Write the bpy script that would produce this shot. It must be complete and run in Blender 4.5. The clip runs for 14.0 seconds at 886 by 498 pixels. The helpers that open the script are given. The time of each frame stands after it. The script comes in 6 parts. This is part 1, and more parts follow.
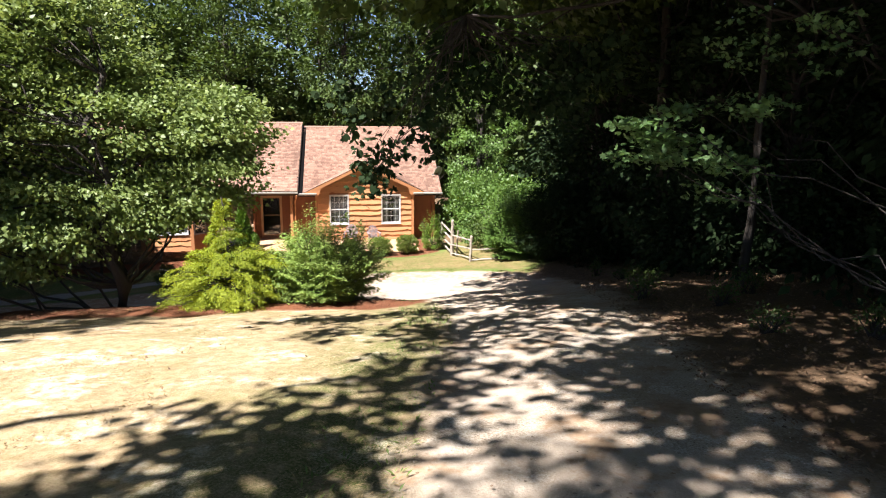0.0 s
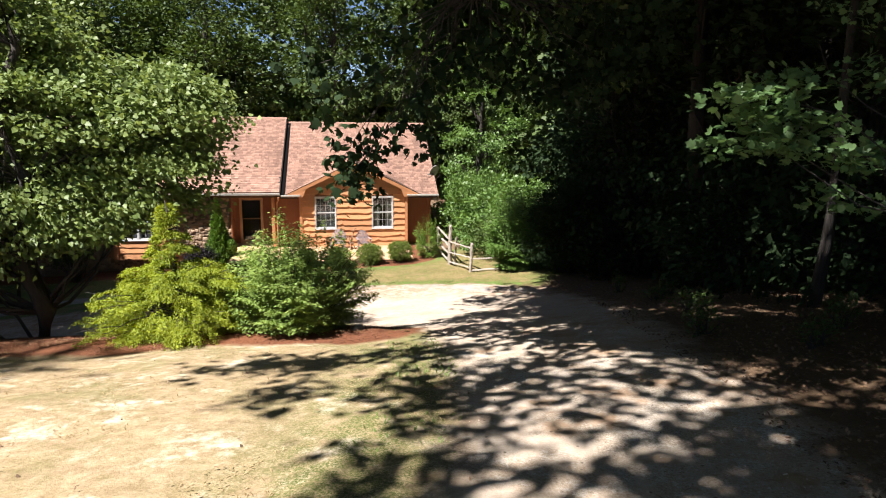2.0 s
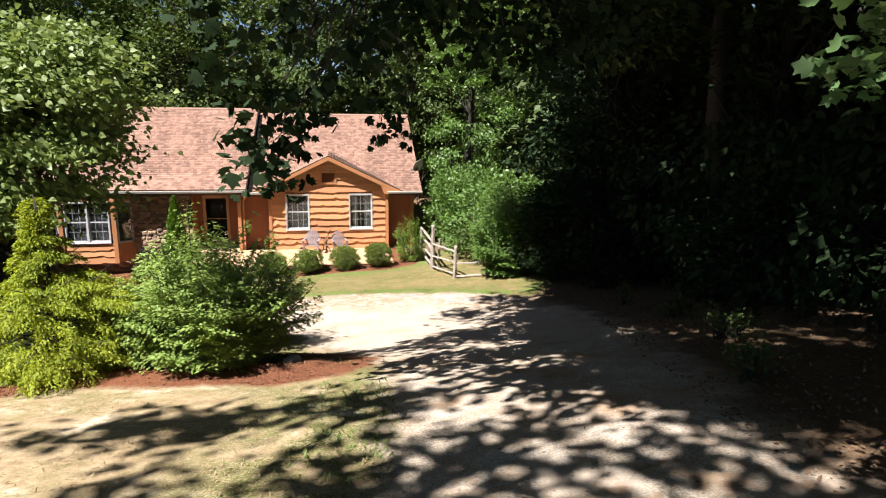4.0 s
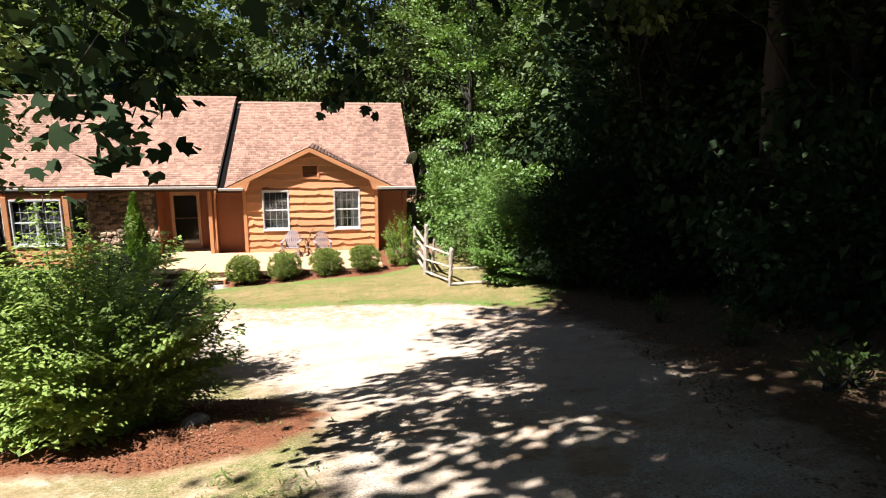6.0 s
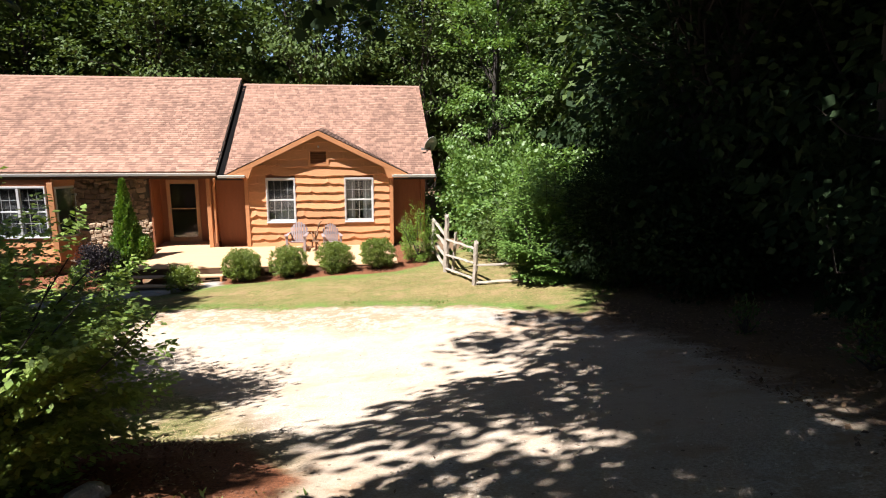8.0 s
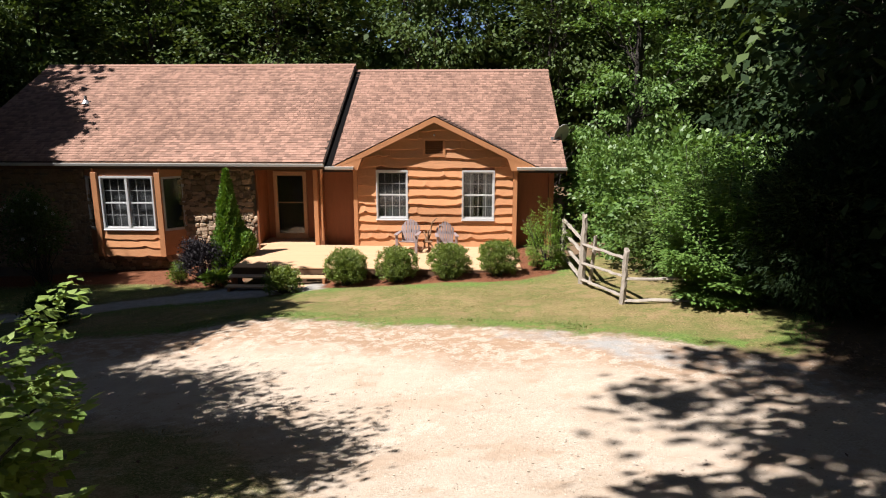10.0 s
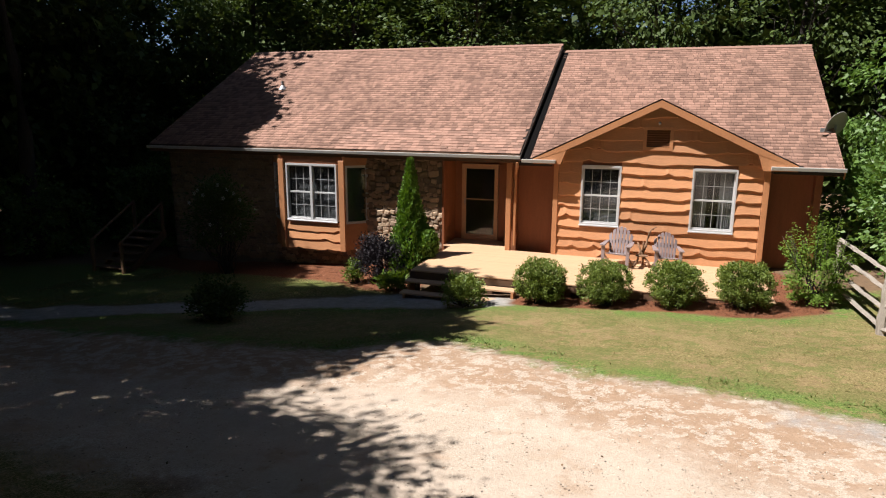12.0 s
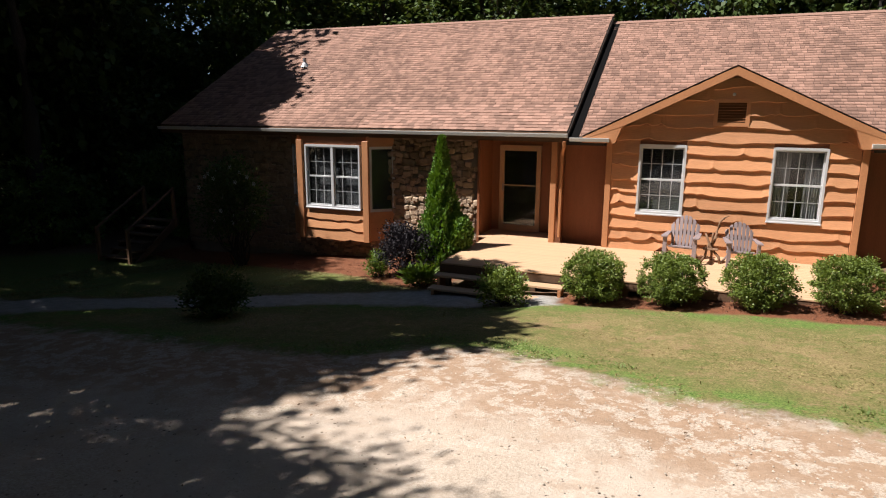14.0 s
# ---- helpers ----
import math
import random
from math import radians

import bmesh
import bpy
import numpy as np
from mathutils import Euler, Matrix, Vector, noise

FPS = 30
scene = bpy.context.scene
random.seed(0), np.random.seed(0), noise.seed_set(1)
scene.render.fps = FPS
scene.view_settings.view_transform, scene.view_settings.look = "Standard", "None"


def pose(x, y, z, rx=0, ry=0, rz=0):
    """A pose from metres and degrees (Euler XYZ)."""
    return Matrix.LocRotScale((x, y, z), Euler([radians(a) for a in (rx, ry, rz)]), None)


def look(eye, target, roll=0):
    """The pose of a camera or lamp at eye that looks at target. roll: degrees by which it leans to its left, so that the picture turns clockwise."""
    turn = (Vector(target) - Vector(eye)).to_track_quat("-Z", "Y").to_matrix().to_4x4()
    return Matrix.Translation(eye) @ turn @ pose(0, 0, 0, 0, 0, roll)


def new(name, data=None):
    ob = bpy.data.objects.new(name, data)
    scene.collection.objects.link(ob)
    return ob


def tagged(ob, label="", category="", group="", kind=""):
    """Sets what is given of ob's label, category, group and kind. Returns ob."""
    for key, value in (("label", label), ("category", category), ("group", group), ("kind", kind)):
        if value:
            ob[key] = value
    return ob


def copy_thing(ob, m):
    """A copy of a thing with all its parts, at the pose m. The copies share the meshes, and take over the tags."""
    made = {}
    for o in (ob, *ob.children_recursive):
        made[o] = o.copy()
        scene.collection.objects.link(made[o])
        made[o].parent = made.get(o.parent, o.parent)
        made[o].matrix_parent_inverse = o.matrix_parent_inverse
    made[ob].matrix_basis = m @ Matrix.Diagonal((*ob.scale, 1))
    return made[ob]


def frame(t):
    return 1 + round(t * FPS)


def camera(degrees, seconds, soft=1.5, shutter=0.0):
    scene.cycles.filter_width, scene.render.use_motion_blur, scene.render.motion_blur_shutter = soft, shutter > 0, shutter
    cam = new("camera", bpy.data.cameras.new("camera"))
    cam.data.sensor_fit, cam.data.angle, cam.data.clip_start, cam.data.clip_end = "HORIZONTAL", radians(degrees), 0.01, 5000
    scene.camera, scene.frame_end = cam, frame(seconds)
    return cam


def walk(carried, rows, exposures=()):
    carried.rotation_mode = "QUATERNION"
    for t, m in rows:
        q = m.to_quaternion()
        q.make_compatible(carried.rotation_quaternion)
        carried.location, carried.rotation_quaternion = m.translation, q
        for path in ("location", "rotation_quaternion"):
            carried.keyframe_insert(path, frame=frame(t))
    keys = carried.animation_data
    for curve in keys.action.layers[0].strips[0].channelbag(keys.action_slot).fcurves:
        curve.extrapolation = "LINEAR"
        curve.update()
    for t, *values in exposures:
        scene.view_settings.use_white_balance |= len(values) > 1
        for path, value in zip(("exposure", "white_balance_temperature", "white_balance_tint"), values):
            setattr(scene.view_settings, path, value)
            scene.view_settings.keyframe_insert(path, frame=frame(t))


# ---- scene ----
cam = camera(69.5, 14.0, 1.1)
EXPOSURES = [(0.0, 1.78), (1.5, 1.6), (3.0, 1.4), (4.0, 1.5), (6.5, 1.72), (9.5, 1.24), (11.0, 0.98), (12.5, 0.97), (14.0, 0.93)]
PATH = [
    (0, (-1.185, 1.418, 6.918), (-0.885, 3.35, 6.493), 0.6),
    (0.5, (-1.088, 2.034, 6.92), (-0.787, 3.966, 6.495), 0.6),
    (1, (-1.02, 2.721, 6.804), (-0.712, 4.651, 6.38), 0.6),
    (1.5, (-0.922, 3.502, 6.665), (-0.613, 5.432, 6.243), 0.6),
    (2, (-0.847, 4.292, 6.597), (-0.529, 6.222, 6.175), 0.8),
    (2.5, (-0.704, 5.03, 6.558), (-0.385, 6.959, 6.135), 0.7),
    (3, (-0.4, 5.687, 6.484), (-0.084, 7.616, 6.061), 0.7),
    (3.5, (-0.126, 6.286, 6.298), (0.198, 8.214, 5.875), 0.8),
    (4, (0.142, 6.898, 6.132), (0.469, 8.825, 5.71), 0.7),
    (6.5, (1.101, 10.418, 5.412), (1.413, 12.348, 4.99), 0.4),
    (7, (1.218, 10.967, 5.239), (1.526, 12.898, 4.817), 0.5),
    (9.5, (1.058, 14.169, 4.512), (1.093, 16.122, 4.085), 0.0),
    (10, (1.018, 14.939, 4.425), (0.928, 16.89, 3.998), 0.0),
    (10.5, (0.876, 15.743, 4.367), (0.631, 17.682, 3.94), 0.2),
    (11, (0.672, 16.502, 4.315), (0.261, 18.412, 3.887), 0.2),
    (11.5, (0.433, 17.222, 4.201), (-0.13, 19.093, 3.774), 0.3),
    (12, (0.153, 17.935, 3.954), (-0.498, 19.778, 3.528), 0.3),
    (12.5, (-0.078, 18.494, 3.764), (-0.773, 20.32, 3.337), 0.3),
    (13, (-0.269, 18.965, 3.502), (-0.981, 20.784, 3.074), 0.3),
    (13.5, (-0.425, 19.358, 3.378), (-1.154, 21.171, 2.949), 0.2),
    (14, (-0.555, 19.71, 3.334), (-1.298, 21.517, 2.905), 0.3),
]
walk(cam, [(t, look(eye, target, roll)) for t, eye, target, roll in PATH], EXPOSURES)

# ---- sky, sun ----
SUN_TO = Vector((-0.54, -0.34, 1.0)).normalized()
world = bpy.data.worlds.new("sky")
scene.world = world
world.use_nodes = True
wn = world.node_tree.nodes
sky = wn.new("ShaderNodeTexSky")
sky.sky_type = "NISHITA"
sky.sun_disc = False
sky.air_density = 0.5
sky.dust_density = 0.2
sky.sun_elevation = math.asin(SUN_TO.z)
sky.sun_rotation = math.atan2(SUN_TO.x, SUN_TO.y)
wn["Background"].inputs["Strength"].default_value = 0.05
world.node_tree.links.new(sky.outputs[0], wn["Background"].inputs["Color"])
sun = new("sun", bpy.data.lights.new("sun", "SUN"))
sun.data.energy = 5.0
sun.data.angle = radians(0.6)
sun.data.color = (1.0, 0.96, 0.935)
sun.matrix_world = look(SUN_TO * 60, (0, 0, 0))


# ---- materials ----
def material(name, colour, rough=0.8, dark=0.6, scale=4.0, fine=40.0, bump=0.3, bump_scale=None, metal=0.0, stretch=(1, 1, 1), island=0.0, per_object=0.0, spec=0.5, coords="Object", mid=0.5, dist=0.02, streak=0.0):
    """A worn surface: colour varied at two scales of noise, by piece, with fine relief."""
    m = bpy.data.materials.new(name)
    m.use_nodes = True
    nt = m.node_tree
    n, l = nt.nodes, nt.links
    b = n["Principled BSDF"]
    b.inputs["Roughness"].default_value = rough
    b.inputs["Metallic"].default_value = metal
    b.inputs["Specular IOR Level"].default_value = spec
    tc = n.new("ShaderNodeTexCoord")
    mp = n.new("ShaderNodeMapping")
    mp.inputs["Scale"].default_value = stretch
    l.new(tc.outputs[coords], mp.inputs["Vector"])
    big, small = n.new("ShaderNodeTexNoise"), n.new("ShaderNodeTexNoise")
    for t, s in ((big, scale), (small, fine)):
        t.inputs["Scale"].default_value = s
        t.inputs["Detail"].default_value = 5
        t.inputs["Roughness"].default_value = 0.65
        l.new(mp.outputs[0], t.inputs["Vector"])
    mix = n.new("ShaderNodeMix")
    mix.data_type = "FLOAT"
    mix.inputs[0].default_value = mid
    l.new(big.outputs["Fac"], mix.inputs[2])
    l.new(small.outputs["Fac"], mix.inputs[3])
    last = mix.outputs[0]
    for amount, node, out in ((island, "ShaderNodeNewGeometry", "Random Per Island"), (per_object, "ShaderNodeObjectInfo", "Random")):
        if amount:
            src = n.new(node)
            ma = n.new("ShaderNodeMath")
            ma.operation = "MULTIPLY_ADD"
            ma.inputs[1].default_value = amount
            l.new(src.outputs[out], ma.inputs[0])
            l.new(last, ma.inputs[2])
            sub = n.new("ShaderNodeMath")
            sub.operation = "SUBTRACT"
            sub.inputs[1].default_value = amount / 2
            l.new(ma.outputs[0], sub.inputs[0])
            last = sub.outputs[0]
    if streak:
        # weather stains that run down a slope
        ms = n.new("ShaderNodeMapping")
        ms.inputs["Scale"].default_value = (1.1, 0.16, 0.16)
        l.new(tc.outputs["Object"], ms.inputs["Vector"])
        st = n.new("ShaderNodeTexNoise")
        st.inputs["Scale"].default_value = 0.9
        st.inputs["Detail"].default_value = 6
        l.new(ms.outputs[0], st.inputs["Vector"])
        sr = n.new("ShaderNodeMapRange")
        sr.inputs["From Min"].default_value, sr.inputs["From Max"].default_value = 0.55, 0.72
        sr.inputs["To Min"].default_value, sr.inputs["To Max"].default_value = 0.0, -streak
        l.new(st.outputs["Fac"], sr.inputs["Value"])
        ad = n.new("ShaderNodeMath")
        l.new(last, ad.inputs[0])
        l.new(sr.outputs[0], ad.inputs[1])
        last = ad.outputs[0]
    ramp = n.new("ShaderNodeValToRGB")
    ramp.color_ramp.elements[0].position = 0.3
    ramp.color_ramp.elements[1].position = 0.7
    ramp.color_ramp.elements[0].color = (*[c * dark for c in colour], 1)
    ramp.color_ramp.elements[1].color = (*[min(1, c * (2 - dark) ** 0.6) for c in colour], 1)
    l.new(last, ramp.inputs[0])
    l.new(ramp.outputs[0], b.inputs["Base Color"])
    if bump:
        bp = n.new("ShaderNodeBump")
        bp.inputs["Strength"].default_value = bump
        bp.inputs["Distance"].default_value = dist
        src = small
        if bump_scale:
            src = n.new("ShaderNodeTexNoise")
            src.inputs["Scale"].default_value = bump_scale
            l.new(mp.outputs[0], src.inputs["Vector"])
        l.new(src.outputs["Fac"], bp.inputs["Height"])
        l.new(bp.outputs[0], b.inputs["Normal"])
    return m


def leaf_material(name, colour, other, through_light=0.35, rough=0.5, spec=0.4):
    """Leaves: two greens mixed leaf by leaf, and light coming through."""
    m = bpy.data.materials.new(name)
    m.use_nodes = True
    n, l = m.node_tree.nodes, m.node_tree.links
    b = n["Principled BSDF"]
    b.inputs["Roughness"].default_value = rough
    b.inputs["Specular IOR Level"].default_value = spec
    geo, ramp = n.new("ShaderNodeNewGeometry"), n.new("ShaderNodeValToRGB")
    ramp.color_ramp.elements[0].color = (*colour, 1)
    ramp.color_ramp.elements[1].color = (*other, 1)
    noise_tex = n.new("ShaderNodeTexNoise")
    noise_tex.inputs["Scale"].default_value = 0.9
    tc = n.new("ShaderNodeTexCoord")
    l.new(tc.outputs["Object"], noise_tex.inputs["Vector"])
    mix = n.new("ShaderNodeMix")
    mix.data_type = "FLOAT"
    mix.inputs[0].default_value = 0.5
    l.new(geo.outputs["Random Per Island"], mix.inputs[2])
    l.new(noise_tex.outputs["Fac"], mix.inputs[3])
    l.new(mix.outputs[0], ramp.inputs[0])
    l.new(ramp.outputs[0], b.inputs["Base Color"])
    tr = n.new("ShaderNodeBsdfTranslucent")
    hue = n.new("ShaderNodeHueSaturation")
    hue.inputs["Saturation"].default_value = 1.15
    hue.inputs["Value"].default_value = 1.5
    hue.inputs["Hue"].default_value = 0.485
    l.new(ramp.outputs[0], hue.inputs["Color"])
    l.new(hue.outputs[0], tr.inputs["Color"])
    ms = n.new("ShaderNodeMixShader")
    ms.inputs[0].default_value = through_light
    l.new(b.outputs[0], ms.inputs[1])
    l.new(tr.outputs[0], ms.inputs[2])
    l.new(ms.outputs[0], n["Material Output"].inputs["Surface"])
    return m


def plain(name, colour, rough=0.5, metal=0.0, spec=0.5):
    m = bpy.data.materials.new(name)
    m.use_nodes = True
    b = m.node_tree.nodes["Principled BSDF"]
    b.inputs["Base Color"].default_value = (*colour, 1)
    b.inputs["Roughness"].default_value = rough
    b.inputs["Metallic"].default_value = metal
    b.inputs["Specular IOR Level"].default_value = spec
    return m


M = {}
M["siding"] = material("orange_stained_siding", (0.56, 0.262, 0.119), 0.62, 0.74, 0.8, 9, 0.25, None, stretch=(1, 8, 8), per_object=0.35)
# plain walls: same stain as siding, with their shade put into a darker colour
M["siding_board"] = material("orange_stained_board_shaded", (0.26, 0.09, 0.036), 0.65, 0.75, 1.2, 14, 0.25, None, stretch=(6, 6, 1), per_object=0.2)
M["trim"] = material("orange_trim", (0.464, 0.204, 0.088), 0.6, 0.8, 1.5, 20, 0.15)
M["shingle"] = material("asphalt_shingles", (0.315, 0.18, 0.132), 0.95, 0.58, 0.45, 160, 0.5, None, island=0.34, mid=0.5, streak=0.14)
M["shingle_tab"] = material("asphalt_shingle_tab", (0.315, 0.18, 0.132), 0.95, 0.55, 0.45, 160, 0.5, None, per_object=0.34, mid=0.5)
M["shingle_dark"] = material("shingle_edge", (0.04, 0.028, 0.024), 0.95, 0.7)
M["shadow_strip"] = material("black_shadow_strip", (0.006, 0.0055, 0.0055), 0.95, 0.7, spec=0.05)
M["gutter"] = material("white_gutter", (0.496, 0.48, 0.448), 0.45, 0.8, 1.0, 12, 0.05)
M["white"] = material("white_window_paint", (0.5, 0.5, 0.5), 0.4, 0.92, 2, 30, 0.03)
M["stone"] = material("fieldstone", (0.352, 0.252, 0.168), 0.85, 0.6, 3, 26, 0.6, None, per_object=0.75)
M["mortar"] = material("mortar", (0.192, 0.152, 0.116), 0.95, 0.7, 3, 50, 0.4)
M["deck"] = material("tan_deck_boards", (0.496, 0.312, 0.18), 0.7, 0.85, 1.0, 16, 0.2, stretch=(1, 6, 1), per_object=0.15)
# dark brown wood; shade of the eave and deck edge is in the colour
M["dark_wood"] = material("dark_shaded_wood", (0.128, 0.068, 0.036), 0.8, 0.6, 2, 30, 0.3)
# near-black: the darkness of unlit rooms and recesses put into the colour
M["interior"] = plain("unlit_interior_black", (0.016, 0.0144, 0.0128), 0.9)
M["curtain"] = material("grey_curtain", (0.12, 0.118, 0.116), 0.9, 0.8, 3, 60, 0.2)
M["blind"] = material("window_blind", (0.05, 0.052, 0.056), 0.8, 0.8, 3, 60, 0.1)
M["louvre"] = material("louvre_wood", (0.288, 0.108, 0.036), 0.7, 0.7, 2, 30, 0.2)
M["plastic"] = material("mauve_plastic", (0.25, 0.2, 0.2), 0.42, 0.85, 2, 60, 0.05)
M["rustic"] = material("bare_branch_wood", (0.216, 0.12, 0.064), 0.8, 0.6, 4, 40, 0.4)
M["fence"] = material("weathered_rail_wood", (0.336, 0.288, 0.24), 0.9, 0.55, 2.5, 30, 0.6, stretch=(5, 5, 1))
M["bark"] = material("bark", (0.052, 0.042, 0.035), 0.95, 0.5, 2, 14, 0.9, stretch=(3, 3, 0.7), dist=0.05)
M["metal"] = plain("grey_metal", (0.28, 0.28, 0.288), 0.5, 0.6)
M["dish"] = material("satellite_dish_grey", (0.4, 0.384, 0.36), 0.5, 0.85)
M["rock"] = material("pale_rock", (0.264, 0.248, 0.224), 0.9, 0.55, 5, 40, 0.7)
M["leaf_tree"] = leaf_material("tree_leaf", (0.082, 0.132, 0.034), (0.265, 0.325, 0.11), 0.3, 0.5, 0.35)
M["leaf_maple"] = leaf_material("maple_leaf", (0.055, 0.115, 0.038), (0.16, 0.26, 0.095), 0.28, 0.5, 0.35)
M["leaf_wood"] = leaf_material("woodland_leaf", (0.034, 0.062, 0.015), (0.088, 0.128, 0.031), 0.2, 0.55, 0.25)
# leaf colour with the deep shade of the woods put into it
M["leaf_shaded"] = leaf_material("shade_dark_leaf", (0.013, 0.026, 0.01), (0.028, 0.048, 0.018), 0.12, 0.75, 0.12)
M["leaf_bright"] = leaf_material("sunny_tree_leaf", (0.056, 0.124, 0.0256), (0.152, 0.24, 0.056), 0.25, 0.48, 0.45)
M["leaf_shrub"] = leaf_material("shrub_leaf", (0.085, 0.155, 0.03), (0.33, 0.42, 0.115), 0.3, 0.55, 0.35)
M["leaf_yellow"] = leaf_material("golden_conifer", (0.075, 0.13, 0.012), (0.4, 0.44, 0.042), 0.3, 0.6, 0.3)
M["leaf_box"] = leaf_material("boxwood_leaf", (0.05, 0.09, 0.015), (0.215, 0.265, 0.055), 0.2, 0.5, 0.35)
M["leaf_conifer"] = leaf_material("arborvitae_leaf", (0.065, 0.14, 0.022), (0.17, 0.28, 0.05), 0.2, 0.6, 0.3)
M["leaf_purple"] = leaf_material("purple_leaf", (0.0096, 0.008, 0.0096), (0.0224, 0.0168, 0.0208), 0.15, 0.6, 0.25)
M["leaf_fern"] = leaf_material("fern_leaf", (0.088, 0.16, 0.024), (0.192, 0.28, 0.056), 0.35, 0.5, 0.4)
M["casing"] = material("pale_door_casing", (0.496, 0.288, 0.16), 0.6, 0.8, 1.5, 20, 0.1)
M["grille"] = plain("grey_grille", (0.336, 0.336, 0.336), 0.5)
M["petal"] = plain("white_petal", (0.6, 0.6, 0.576), 0.6)
M["grass"] = leaf_material("grass_blade", (0.216, 0.16, 0.072), (0.44, 0.344, 0.2), 0.3, 0.6, 0.3)
M["grass_green"] = leaf_material("green_grass_blade", (0.11, 0.115, 0.036), (0.36, 0.29, 0.13), 0.3, 0.6, 0.3)
M["grass_edge"] = leaf_material("green_edge_grass", (0.075, 0.125, 0.03), (0.2, 0.25, 0.075), 0.3, 0.6, 0.3)
M["mulch"] = material("red_brown_mulch", (0.176, 0.0704, 0.0352), 0.95, 0.45, 6, 70, 0.8, island=0.4)
M["pebble"] = material("gravel_stones", (0.4, 0.336, 0.268), 0.9, 0.65, 6, 50, 0.3, island=0.5)
M["litter"] = material("fallen_leaves", (0.19, 0.115, 0.065), 0.9, 0.5, 6, 50, 0.2, island=0.8)

glass = bpy.data.materials.new("window_glass")
glass.use_nodes = True
gb = glass.node_tree.nodes["Principled BSDF"]
gb.inputs["Base Color"].default_value = (0.9, 0.93, 0.93, 1)
gb.inputs["Roughness"].default_value = 0.03
gb.inputs["Transmission Weight"].default_value = 1.0
gb.inputs["IOR"].default_value = 1.45
M["glass"] = glass


# ---- building helpers ----
def thing(name, place, label, category, group="", kind=""):
    ob = new(name)
    ob.empty_display_size = 0.2
    ob.location = place
    return tagged(ob, label, category, group, kind)


def mesh_of(name, bm, mat, smooth=False):
    me = bpy.data.meshes.new(name)
    bmesh.ops.recalc_face_normals(bm, faces=bm.faces[:])
    bm.to_mesh(me)
    bm.free()
    me.materials.append(mat)
    if smooth:
        me.polygons.foreach_set("use_smooth", [True] * len(me.polygons))
    return me


def part(name, bm, mat, parent, label="", smooth=False, kind=""):
    """Links a bmesh, built in the thing's own metres, as one mesh under a thing or under a part."""
    ob = new(name, mesh_of(name, bm, mat, smooth))
    ob.parent = parent
    return tagged(ob, label, kind=kind)


def piece(name, me, parent, place, rot=(0, 0, 0), scale=(1, 1, 1)):
    ob = new(name, me)
    ob.parent = parent
    ob.location, ob.rotation_euler, ob.scale = place, rot, scale
    return ob


def box(bm, x0, x1, y0, y1, z0, z1, m=None):
    vs = [bm.verts.new((x, y, z)) for x in (x0, x1) for y in (y0, y1) for z in (z0, z1)]
    if m is not None:
        for v in vs:
            v.co = m @ v.co
    for f in ((0, 1, 3, 2), (4, 6, 7, 5), (0, 4, 5, 1), (2, 3, 7, 6), (0, 2, 6, 4), (1, 5, 7, 3)):
        bm.faces.new([vs[i] for i in f])
    return vs


def boxes(*rows):
    bm = bmesh.new()
    for r in rows:
        box(bm, *r)
    return bm


def soft_boxes(width, *rows):
    """Boxes with small rounded edges."""
    bm = boxes(*rows)
    bmesh.ops.bevel(bm, geom=bm.edges[:], offset=width, segments=1, affect="EDGES")
    return bm


def prism(bm, outline, depth):
    """A flat outline (list of points) pushed along the vector depth."""
    a = [bm.verts.new(p) for p in outline]
    b = [bm.verts.new(Vector(p) + Vector(depth)) for p in outline]
    k = len(a)
    bm.faces.new(a)
    bm.faces.new(b[::-1])
    for i in range(k):
        bm.faces.new((a[i], b[i], b[(i + 1) % k], a[(i + 1) % k]))


def tube(bm, pts, radii, sides=8, cap=True):
    """A tapered tube along points."""
    rings = []
    for i, p in enumerate(pts):
        p = Vector(p)
        d = Vector(pts[min(i + 1, len(pts) - 1)]) - Vector(pts[max(i - 1, 0)])
        q = d.to_track_quat("Z", "Y")
        rings.append([bm.verts.new(p + q @ Vector((math.cos(a) * radii[i], math.sin(a) * radii[i], 0))) for a in [2 * math.pi * j / sides for j in range(sides)]])
    for r0, r1 in zip(rings, rings[1:]):
        for j in range(sides):
            bm.faces.new((r0[j], r0[(j + 1) % sides], r1[(j + 1) % sides], r1[j]))
    if cap:
        bm.faces.new(rings[0][::-1])
        bm.faces.new(rings[-1])


def from_arrays(name, verts, faces_k, mat, smooth=False):
    """A mesh of equal polygons: verts (n, 3), faces (m, k)."""
    me = bpy.data.meshes.new(name)
    m, k = faces_k.shape
    me.vertices.add(len(verts))
    me.vertices.foreach_set("co", np.asarray(verts, np.float32).ravel())
    me.loops.add(m * k)
    me.loops.foreach_set("vertex_index", faces_k.astype(np.int32).ravel())
    me.polygons.add(m)
    me.polygons.foreach_set("loop_start", np.arange(0, m * k, k, dtype=np.int32))
    me.update(calc_edges=True)
    me.materials.append(mat)
    if smooth:
        me.polygons.foreach_set("use_smooth", [True] * m)
    return me


